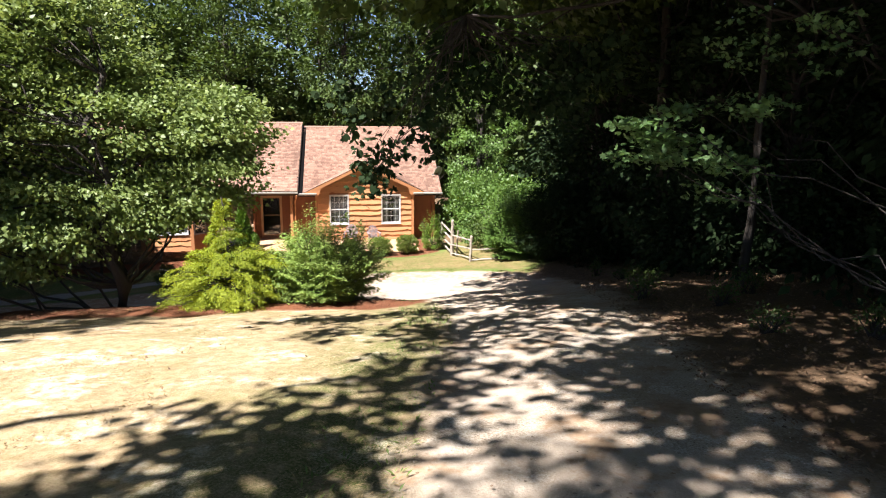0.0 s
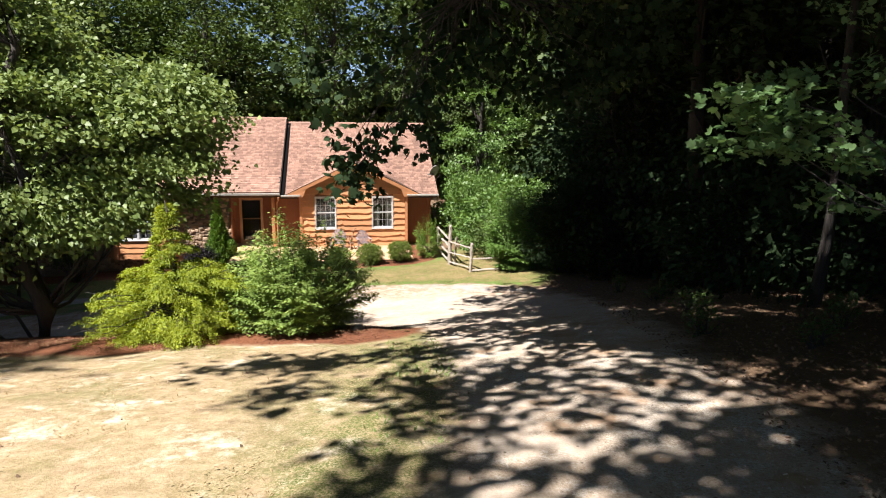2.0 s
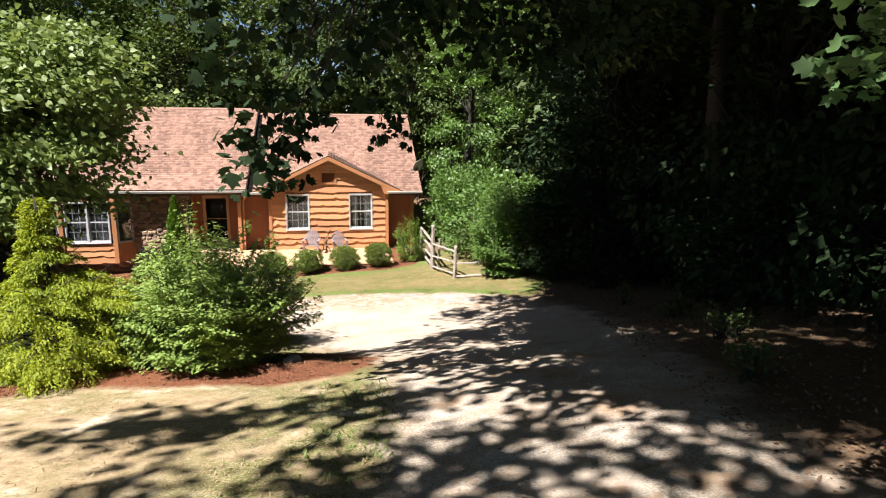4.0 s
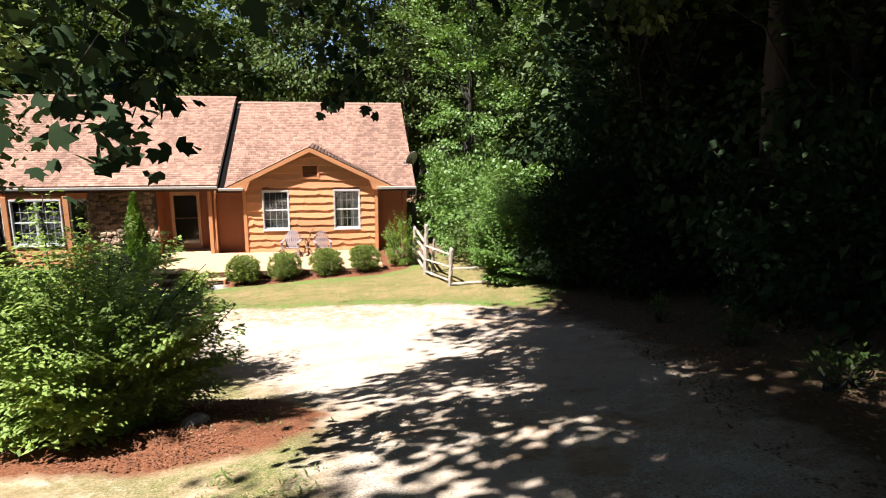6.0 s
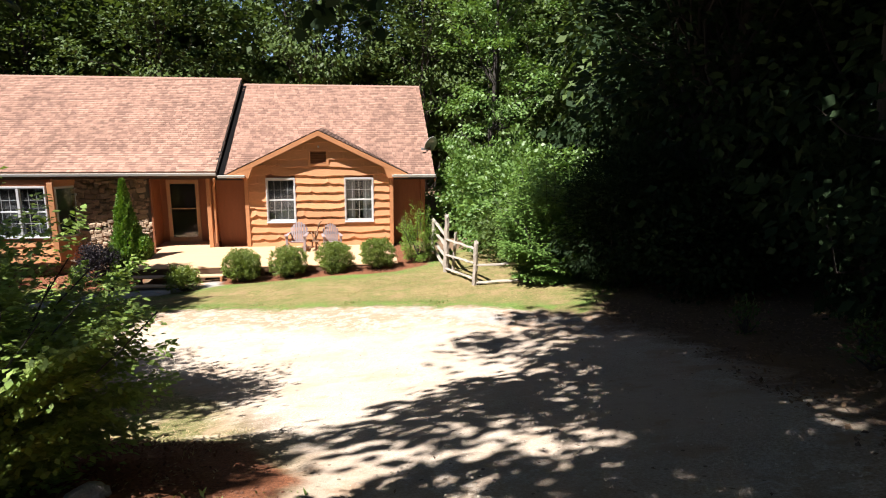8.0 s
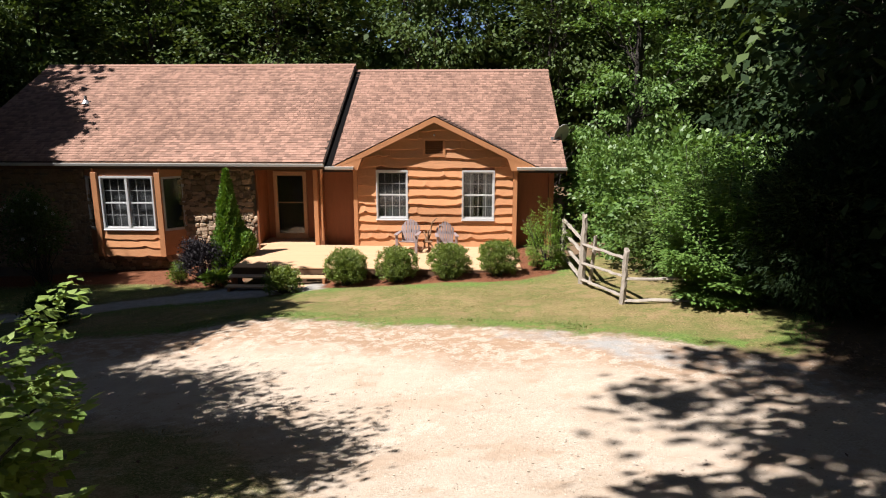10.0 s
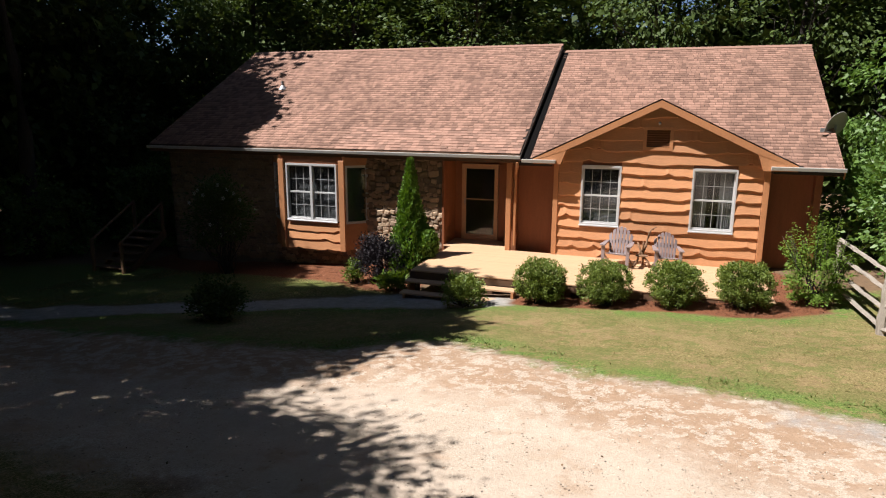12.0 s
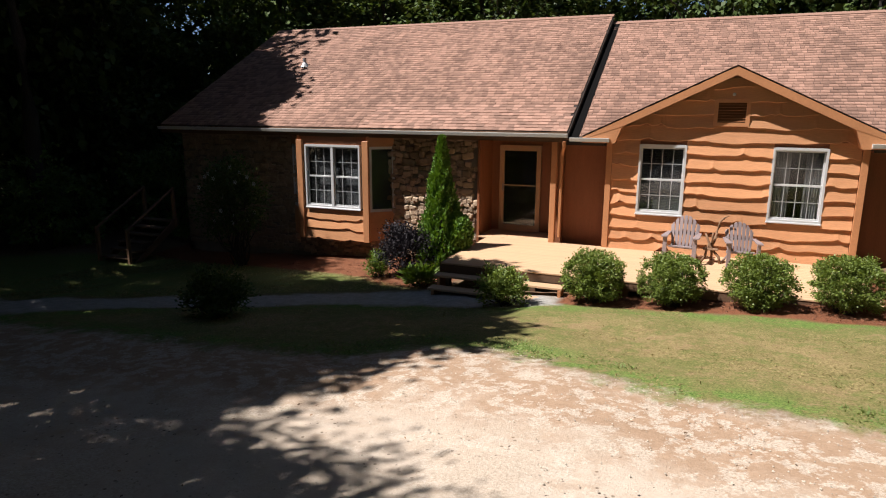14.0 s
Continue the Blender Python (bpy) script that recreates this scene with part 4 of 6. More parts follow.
# stone front: mortar core with single stones
part("stone_wall", boxes((-15.45, -11.2, 0.2, 0.36, -1.4, 2.66)), M["mortar"], house, "fieldstone front wall")
part("stone_wall", boxes((-11.2, -8.5, 0.2, 0.36, -1.4, 0.0)), M["mortar"], house, "fieldstone below the bay")
stone_wall = part("stone_wall", boxes((-8.5, -5.82, 0.2, 0.36, -1.4, 2.66)), M["mortar"], house, "fieldstone front wall beside the entry")


def stone_mesh(seed):
    r = np.random.default_rng(seed)
    bm = bmesh.new()
    box(bm, -0.5, 0.5, -0.5, 0.5, -0.5, 0.5)
    for v in bm.verts:
        v.co.x += r.uniform(-0.07, 0.07)
        v.co.z += r.uniform(-0.08, 0.08)
        v.co.y += r.uniform(-0.12, 0.12)
    bmesh.ops.bevel(bm, geom=bm.edges[:], offset=0.17, segments=1, affect="EDGES")
    return mesh_of("stone", bm, M["stone"])


stone_shapes = [stone_mesh(i) for i in range(7)]
rs = np.random.default_rng(12)
z, rest = -0.75, []
while z < 2.6:
    h = rs.uniform(0.10, 0.20)
    x = -15.4
    while x < -5.86:
        w = h * rs.uniform(0.7, 2.2)
        cx = x + w / 2
        if not (-11.3 < cx < -8.4 and 0.0 < z < 2.5) and x + w < -5.78:
            row = (cx, 0.2, z + h / 2 + rs.uniform(-0.045, 0.045), w * rs.uniform(0.9, 1.06), 0.12 * rs.uniform(0.7, 1.4), h * rs.uniform(0.85, 1.15))
            (rest if cx < -11.4 else [None]).append(row)
            if cx >= -11.4:
                piece("stone", stone_shapes[rs.integers(7)], stone_wall, row[:3], (0, rs.uniform(-0.32, 0.32), 0), row[3:])
        x += w
    z += h
bm = bmesh.new()
for cx, cy, cz, w, d, h in rest:
    n0 = len(bm.verts)
    bm.from_mesh(stone_shapes[int(cx * 10) % 7])
    bm.verts.ensure_lookup_table()
    for v in bm.verts[n0:]:
        v.co = Vector((cx + v.co.x * w, cy + v.co.y * d, cz + v.co.z * h))
part("stone_facing", bm, M["stone"], stone_wall, kind="stuff")

# satellite dish on the wing's corner
dish = thing("satellite_dish", (3.86, HY + 1.3, 3.45), "grey satellite dish fixed to the roof edge", "satellite dish")
bm = bmesh.new()
rings = [[bm.verts.new((0.29 * r * math.cos(a), 0.30 * r * r * 0.3 - 0.1, 0.34 * r * math.sin(a))) for a in [k * math.pi / 12 for k in range(24)]] for r in (0.02, 0.35, 0.7, 1.0)]
for r0, r1 in zip(rings, rings[1:]):
    for k in range(24):
        bm.faces.new((r0[k], r0[(k + 1) % 24], r1[(k + 1) % 24], r1[k]))
bm.faces.new(rings[0])
d = part("reflector", bm, M["dish"], dish, "shallow oval reflector", True)
d.rotation_euler = (radians(-25), 0, radians(215))
d.location = (0.02, -0.05, 0.2)
d.modifiers.new("thick", "SOLIDIFY").thickness = 0.012
bm = bmesh.new()
tube(bm, [(0.0, 0.0, -0.35), (0.02, 0.0, -0.05), (0.02, 0.0, 0.2)], [0.025] * 3, 8)
part("mast", bm, M["metal"], dish)
bm = bmesh.new()
tube(bm, [(0.02, -0.02, 0.0), (-0.3, -0.35, 0.05)], [0.015, 0.015], 6)
box(bm, -0.36, -0.27, -0.30, -0.33, 0.02, 0.12)
part("feed_arm", bm, M["metal"], dish)

# ---- deck, steps ----
deck = thing("deck", (0, HY, 0), "low tan wooden porch deck along the house front", "deck")
DZ = 0.18
bmk = boxes((-0.5, 0.5, -0.07, 0.07, -0.035, 0.0))
bmesh.ops.bevel(bmk, geom=bmk.edges[:], offset=0.006, segments=1, affect="EDGES")
plank = mesh_of("deck_board", bmk, M["deck"])
y = -2.97 + 0.07
while y < 1.2:
    x0, x1 = -5.56, 2.38
    if y > 0.0:
        x0, x1 = -5.80, -3.92
    cut = x0 + (x1 - x0) * (0.35 if int(y * 10) % 2 else 0.6)
    for a, b in ((x0, cut), (cut, x1)):
        piece("deck_board", plank, deck, ((a + b) / 2, y, DZ), (0, 0, 0), (b - a - 0.004, 1, 1))
    y += 0.143
# rim boards coloured dark for the shade at the deck's edge
part("rim_board", soft_boxes(0.006, (-5.58, 2.40, -2.96, -2.92, -0.02, DZ - 0.037)), M["dark_wood"], deck, "deck edge board, its shade put into dark wood")
part("rim_board", soft_boxes(0.006, (-5.59, -5.565, -2.96, 0.0, -0.05, DZ - 0.002)), M["dark_wood"], deck)
for x in (-5.45, -3.6, -1.8, 0.2, 2.25):
    for yy in (-2.85, -1.2):
        part("support_post", boxes((x - 0.06, x + 0.06, yy - 0.06, yy + 0.06, gz(x, HY + yy) - 0.15, 0.12)), M["dark_wood"], deck)
part("beam", boxes((-5.5, 2.3, -2.86, -2.76, -0.02, 0.13)), M["dark_wood"], deck)
steps = thing("porch_steps", (0, HY, 0), "two wooden plank steps up to the porch deck", "steps")
for i, (y0, z) in enumerate(((-3.31, -0.01), (-3.64, -0.20))):
    part("tread", soft_boxes(0.006, (-5.58, -2.92, y0, y0 + 0.27, z - 0.045, z)), M["deck"], steps)
for x in (-5.5, -4.25, -3.0):
    bm = bmesh.new()
    prism(bm, [(x, -3.0, -0.45), (x, -3.66, -0.45), (x, -3.64, -0.25), (x, -3.33, -0.25), (x, -3.33, -0.06), (x, -3.01, -0.06)], (0.06, 0, 0))
    part("stringer", bm, M["trim"], steps)


# ---- trees ----
def limb(bm, a, b, r0, r1, rng, steps=4, wob=0.12, sides=7):
    a, b = np.array(a, float), np.array(b, float)
    L = np.linalg.norm(b - a)
    pts = [a + (b - a) * t + (rng.normal(0, wob * L / steps, 3) if 0 < t < 1 else 0) for t in np.linspace(0, 1, steps + 1)]
    tube(bm, [tuple(p) for p in pts], list(np.linspace(r0, r1, steps + 1)), sides)


def tree(name, place, height, trunk_r, blobs, leaf, leaf_mat, label, seed, per=40, shape=LEAF_OVAL, spread=0.45, trunk_top=None, group="", lean=(0, 0), up=0.5, density=1.0, shell=0.55, flat=0.45, limbs=4, droop=0.35):
    """A tree: tapered trunk with limbs and a crown of leaf clumps. blobs: (centre, radii, clumps), relative to the base."""
    rng = np.random.default_rng(seed)
    t = thing(name, place, label, "tree", group)
    bm = bmesh.new()
    top = np.array((lean[0], lean[1], trunk_top or height * 0.8))
    n = 7
    pts = [np.array((0, 0, -0.4)) + (top + (0, 0, 0.4)) * s + (rng.normal(0, 0.12, 3) * (0 < s < 1)) for s in np.linspace(0, 1, n)]
    rad = [trunk_r * (1.35 if i == 0 else 1) * (1 - 0.75 * i / (n - 1)) for i in range(n)]
    tube(bm, [tuple(p) for p in pts], rad, 10)
    lm = bmesh.new()
    all_c, all_p = [], []
    for centre, radii, count in blobs:
        c, p = clumps(rng, centre, radii, int(count * density), per, spread, shell, None, flat)
        all_c.append(c)
        all_p.append(p)
        for q in (c[:: max(1, len(c) // limbs)][:limbs + 1] if limbs else ()):
            s = np.clip((q[2] * 0.88 - 0.6) / max(1.0, top[2]), 0.12, 0.95)
            i = min(n - 2, int(s * (n - 1)))
            limb(lm, pts[i], q, min(0.045, rad[i] * 0.25), 0.006, rng, 5, 0.2, 5)
    part("trunk", bm, M["bark"], t, smooth=True)
    part("limb_work", lm, M["bark"], t, smooth=True, kind="stuff")
    mid = np.mean([b[0] for b in blobs], axis=0)
    ob = new("crown", leaves("crown", np.concatenate(all_p), leaf, leaf_mat, rng, shape, droop, up, outward=mid - (0, 0, 2)))
    ob.parent = t
    return t


def woodland(name, seed, height, bare, radius, count, leaf, mat, label, per=46, spread=0.5):
    """A tall woodland tree with a bare lower trunk."""
    r = np.random.default_rng(seed)
    blobs = []
    k = 13
    for i in range(k):
        s = (i + r.uniform(-0.3, 0.3)) / (k - 1)
        z = bare + (height - bare) * min(1.0, max(0.0, s))
        w = radius * (0.35 + 0.75 * math.sin(math.pi * (0.22 + 0.68 * s)))
        a = i * 2.4 + r.uniform(-0.5, 0.5)
        q = w * r.uniform(0.28, 0.5)
        b = w * r.uniform(0.46, 0.66)
        blobs.append(((math.cos(a) * q, math.sin(a) * q, z), (b, b, b * 0.62), count // k))
    return tree(name, (0, 0, 0), height, 0.24, blobs, leaf, mat, label, seed, per, LEAF_OVAL, spread, group="woodland trees", shell=0.6, flat=0.5, up=0.6, limbs=3)


def stand(ob, x, y, turn=0.0, s=1.0, dz=0.0):
    ob.matrix_basis = Matrix.Translation((x, y, gz(x, y) + dz)) @ Matrix.Rotation(turn, 4, "Z") @ Matrix.Diagonal((s, s, s, 1))
    return ob


def copy_tree(ob, x, y, turn, s):
    c = copy_thing(ob, Matrix.Identity(4))
    return stand(c, x, y, turn, s)


# large broad tree beside the mulch bed
tree("dogwood_tree", (-6.6, 17.0, gz(-6.6, 17.0)), 9, 0.2,
     [((-0.7, 1.6, 4.3), (3.3, 2.3, 1.6), 460), ((-2.0, -0.4, 1.9), (1.6, 1.0, 0.8), 110), ((0.6, 0.6, 2.3), (1.3, 1.0, 0.5), 80), ((1.9, 1.5, 4.1), (1.5, 1.5, 1.0), 160), ((1.2, 1.2, 2.9), (1.9, 1.6, 0.7), 130), ((-1.4, 0.6, 2.8), (2.0, 1.6, 0.8), 150), ((-4.5, 0.4, 3.6), (3.2, 2.4, 2.0), 400), ((-5.0, -0.4, 1.9), (2.4, 1.6, 0.9), 170), ((-2.6, 1.7, 6.4), (2.8, 2.4, 1.8), 300), ((-3.8, 2.2, 8.2), (2.2, 2.0, 1.4), 110), ((-5.8, 0.3, 6.6), (3.0, 2.4, 2.0), 280), ((2.1, 1.3, 4.8), (0.8, 0.9, 0.6), 32), ((-1.0, 1.8, 6.0), (1.7, 1.4, 1.0), 110), ((-4.2, -1.2, 5.4), (2.4, 1.4, 0.9), 150), ((-2.2, 2.0, 7.4), (1.8, 1.6, 1.1), 90)],
     0.1, M["leaf_tree"], "broad leafy green tree with low spreading branches by the lawn", 21, 62, LEAF_HEART, 0.27, 6.5, flat=0.32, up=0.36, droop=0.9)

# tall oaks whose boughs close over the drive
tree("overhanging_oak", (12.4, 13.0, gz(12.4, 13.0)), 20, 0.3,
     [((-11.4, 3.4, 6.25), (2.5, 2.6, 1.2), 110), ((-13.6, 1.3, 6.65), (1.9, 2.0, 0.9), 80), ((-13.0, -1.2, 6.85), (2.0, 2.0, 0.9), 34), ((-8.2, 5.6, 7.25), (3.2, 3.0, 1.6), 130), ((-8.4, 1.6, 8.25), (2.6, 2.0, 1.4), 100), ((-13.4, 3.0, 10.85), (3.4, 3.6, 2.0), 150), ((-8.8, 5.5, 11.35), (4.0, 3.6, 2.4), 170), ((-7.6, -2.4, 11.35), (2.8, 3.0, 2.0), 150), ((-4.8, 1.5, 12.35), (4.2, 4.2, 3.0), 200), ((-13.8, -2.6, 12.35), (3.2, 3.0, 2.0), 110), ((-11.1, 3.6, 7.2), (1.8, 2.0, 0.7), 120), ((-12.0, -1.4, 7.2), (1.4, 1.2, 0.5), 45), ((-10.2, 0.6, 7.2), (1.3, 1.2, 0.5), 50), ((-6.8, 0.8, 10.4), (3.0, 3.0, 1.0), 260), ((-6.4, 6.4, 10.4), (3.2, 3.0, 1.0), 260), ((-4.6, 11.0, 10.6), (3.0, 3.0, 1.2), 240)],
     0.23, M["leaf_wood"], "tall oak with long boughs closing over the gravel drive", 22, 62, LEAF_WIDE, 0.33, 14, lean=(-1.2, 0.3), density=0.45, limbs=1)
tree("overhanging_oak", (8.6, 4.6, gz(8.6, 4.6)), 20, 0.3,
     [((-4.6, -0.5, 9.0), (3.2, 3.0, 2.0), 130), ((-8.0, 0.8, 12.0), (3.4, 3.4, 2.2), 72), ((-5.0, 3.5, 12.0), (3.4, 3.2, 2.2), 120), ((-1.0, 1.0, 11.5), (4.0, 4.0, 3.0), 180), ((-8.5, -4.0, 12.0), (3.6, 3.4, 2.2), 68), ((-11.4, -0.2, 12.0), (1.6, 1.5, 1.0), 24), ((-10.5, 3.2, 12.0), (1.6, 0.8, 0.4), 50), ((-9.2, 3.4, 12.0), (1.6, 1.2, 0.5), 60), ((-11.8, -2.6, 12.0), (2.0, 1.8, 1.2), 38), ((-14.2, -1.5, 12.0), (1.9, 1.8, 0.8), 10), ((-12.9, 0.3, 12.0), (1.2, 1.2, 0.6), 4)],
     0.23, M["leaf_wood"], "tall oak with long boughs closing over the gravel drive", 25, 62, LEAF_WIDE, 0.36, 14, lean=(-1.0, 0.3), density=1.0, limbs=2)
tree("overhanging_oak", (9.0, 20.5, gz(9.0, 20.5)), 19, 0.28,
     [((-5.0, -0.5, 11.5), (3.2, 2.8, 2.0), 140), ((-2.0, 1.5, 10.5), (3.6, 3.4, 2.6), 170), ((0.5, 4.0, 9.0), (3.4, 3.4, 3.0), 170), ((-1.0, -2.0, 13.0), (3.6, 3.4, 2.4), 150), ((-5.5, 1.8, 11.3), (2.8, 2.4, 1.5), 130), ((-3.5, 4.6, 11.0), (2.8, 2.6, 1.6), 130), ((-7.6, 1.8, 11.2), (1.5, 1.8, 0.9), 70), ((-7.5, -0.5, 11.3), (1.8, 1.6, 1.0), 85), ((-7.8, -2.3, 11.3), (1.6, 1.4, 0.9), 65)],
     0.23, M["leaf_wood"], "tall oak with long boughs closing over the gravel drive", 26, 56, LEAF_WIDE, 0.38, 13, lean=(-0.8, 0.3), density=1.15, limbs=2)
low_bough = thing("maple_bough", (7.6, 14.2, gz(7.6, 14.2)), "low hanging maple bough with lobed leaves, coloured dark for its shade", "branch")
rb = np.random.default_rng(23)
bough_z = gz(7.6, 14.2)
bm = bmesh.new()
tips = [(-0.7, 13.9, 5.6), (-0.55, 14.1, 6.1), (-0.1, 13.8, 6.3), (0.25, 14.0, 6.5), (-0.9, 13.7, 6.6), (0.6, 14.3, 6.9), (-0.3, 14.4, 7.1), (-1.2, 14.0, 7.2), (1.2, 13.9, 7.4), (0.1, 13.6, 7.5), (-0.65, 14.6, 5.4), (-0.45, 14.6, 5.65), (-0.3, 14.7, 5.85), (-0.75, 14.5, 5.9), (1.0, 17.6, 5.8), (1.0, 17.6, 6.2), (0.95, 17.5, 6.7), (0.8, 17.2, 7.2)]
tips += [(rb.uniform(0.6, 4.6), rb.uniform(14.8, 17.0), rb.uniform(6.9, 8.6)) for _ in range(34)]
base = np.array((7.6, 14.2, bough_z))
limb(bm, (0, 0, 6.2), np.array((1.2, 14.1, 8.7)) - base, 0.05, 0.025, rb, 7, 0.08, 7)
pl = []
for tp in tips:
    limb(bm, np.array((1.2, 14.1, 8.7)) - base, np.array(tp) - base, 0.016, 0.004, rb, 6, 0.2, 5)
    pl.append(np.array(tp) - base + rb.normal(0, 1, (34 if tp[2] < 6.85 or tp[1] < 14.75 else 60, 3)) * ((0.18, 0.16, 0.2) if tp[2] < 6.85 or tp[1] < 14.75 else (0.34, 0.34, 0.24)))
limb(bm, (0, 0, -0.4), (0, 0, 6.4), 0.12, 0.05, rb, 4, 0.05, 8)
part("branch", bm, M["bark"], low_bough, smooth=True, kind="stuff")
# bough leaves take the shade-dark colour
ob = new("foliage", leaves("foliage", np.concatenate(pl), 0.135, M["leaf_shaded"], rb, LEAF_LOBED, 0.7, 0.3))
ob.parent = low_bough

tree("overhanging_oak", (-12.0, 3.0, gz(-12.0, 3.0)), 19, 0.28,
     [((4.2, 0.1, 10.0), (1.1, 0.8, 0.5), 12), ((5.4, 1.4, 10.0), (1.0, 0.8, 0.5), 5), ((6.4, 2.9, 10.0), (1.0, 0.8, 0.5), 4), ((8.0, 4.4, 9.8), (2.2, 1.6, 0.8), 10), ((9.8, 6.8, 9.6), (2.0, 1.6, 0.8), 9), ((4.5, 6.1, 9.8), (1.3, 0.5, 0.4), 6), ((6.0, 4.7, 9.8), (1.5, 0.9, 0.5), 6), ((6.9, 6.4, 9.8), (0.8, 0.5, 0.3), 5), ((1.2, -2.6, 12.4), (2.4, 1.6, 1.4), 34), ((5.9, 9.8, 9.4), (0.8, 0.6, 0.3), 5)],
     0.24, M["leaf_wood"], "tall oak with long boughs reaching over the lawn", 27, 60, LEAF_WIDE, 0.34, 13, lean=(1.2, 0.3), limbs=0)

tree("overhanging_oak", (-16.5, 24.0, gz(-16.5, 24.0)), 19, 0.3,
     [((5.4, 0.4, 11.6), (1.6, 1.8, 1.0), 90), ((3.2, 1.8, 11.8), (2.2, 1.7, 1.2), 120), ((0.6, 1.2, 12.4), (2.6, 2.2, 1.6), 130), ((4.2, -1.9, 11.6), (1.8, 1.8, 1.0), 90), ((-1.4, 7.2, 11.3), (1.0, 1.2, 0.9), 60), ((-3.4, 7.0, 11.2), (1.5, 1.4, 1.0), 70), ((2.0, -1.6, 11.8), (2.0, 1.6, 1.0), 65), ((-2.2, 4.6, 11.4), (2.4, 1.5, 0.7), 170), ((5.5, 3.5, 11.3), (0.8, 0.5, 0.3), 34)],
     0.24, M["leaf_wood"], "tall oak shading the path below the stone wall", 28, 62, LEAF_WIDE, 0.34, 13, lean=(0.8, 0.3))

tree("overhanging_oak", (-19.6, 33.0, gz(-19.6, 33.0)), 18, 0.28,
     [((1.4, 0.9, 12.0), (1.5, 2.1, 0.8), 190), ((0.4, -1.0, 12.2), (1.6, 1.6, 0.8), 120), ((-0.9, 2.6, 12.3), (1.5, 1.8, 0.9), 110), ((-2.0, 0.2, 13.2), (2.2, 2.2, 1.6), 110)],
     0.24, M["leaf_wood"], "tall oak whose crown shades the end of the roof", 29, 60, LEAF_WIDE, 0.3, 13, lean=(0.4, 0.2), limbs=2)

# maple sapling with a few sunlit sprays at the edge of the drive
tree("maple_tree", (6.7, 9.2, gz(6.7, 9.2)), 7, 0.07,
     [((-4.10, 0.25, 2.95), (0.3, 0.25, 0.08), 9), ((-3.85, 0.30, 2.75), (0.34, 0.28, 0.08), 11), ((-3.95, 0.30, 2.50), (0.4, 0.3, 0.08), 12), ((-3.40, 0.50, 2.65), (0.5, 0.45, 0.2), 14), ((-2.65, 0.30, 2.40), (0.4, 0.35, 0.15), 12), ((-2.60, 0.50, 2.00), (0.5, 0.4, 0.15), 8), ((-3.10, 0.90, 3.10), (0.35, 0.3, 0.12), 8), ((-2.10, 0.90, 3.20), (0.6, 0.5, 0.2), 12), ((-1.60, 1.10, 4.30), (1.1, 1.1, 0.7), 24), ((-0.90, 1.00, 5.70), (1.2, 1.2, 0.9), 24)],
     0.075, M["leaf_maple"], "young maple with broad lobed leaves at the drive's edge", 24, 18, LEAF_LOBED, 0.12, 5.5, flat=0.35, up=0.6, limbs=1, droop=0.7)

# woodland kinds: near ones with fine leaves, far ones coarser
wood_a = woodland("oak_tree", 31, 17, 3.4, 4.2, 150, 0.24, M["leaf_wood"], "tall dense woodland tree in deep green leaf", 74, 0.5)
wood_b = woodland("oak_tree", 32, 20, 6.0, 4.6, 150, 0.24, M["leaf_wood"], "tall dense woodland tree in deep green leaf", 74, 0.5)
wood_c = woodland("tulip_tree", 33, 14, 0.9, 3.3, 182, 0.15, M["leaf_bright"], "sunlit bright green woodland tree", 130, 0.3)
wood_d = woodland("beech_tree", 34, 10, 0.5, 2.8, 150, 0.24, M["leaf_wood"], "lower woodland tree in full leaf", 60, 0.4)
wood_e = woodland("distant_tree", 35, 19, 3.0, 4.8, 130, 0.46, M["leaf_wood"], "tall woodland tree far back in the wood", 36, 0.75)
wood_f = woodland("distant_tree", 36, 22, 2.0, 5.4, 130, 0.46, M["leaf_wood"], "tall woodland tree far back in the wood", 36, 0.75)
wood_h = woodland("hemlock_tree", 37, 18, 1.5, 3.8, 170, 0.25, M["leaf_shaded"], "dense evergreen in the wood beside the drive, leaves coloured dark for shade", 38, 0.45)
wood_i = woodland("hemlock_tree", 38, 12, 0.3, 3.0, 150, 0.24, M["leaf_shaded"], "lower evergreen in the wood beside the drive, leaves coloured dark for shade", 38, 0.4)
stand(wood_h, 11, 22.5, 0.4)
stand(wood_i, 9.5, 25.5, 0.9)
stand(wood_a, -9, 49, 0.4)
stand(wood_b, -1, 50.5, 1.1)
stand(wood_c, 6.9, 39.2, 2.0, 1.0)
stand(wood_d, -21, 37, 0.3)
stand(wood_e, -5.5, 57, 0.2)
stand(wood_f, 2, 59, 1.2)
rw = np.random.default_rng(40)
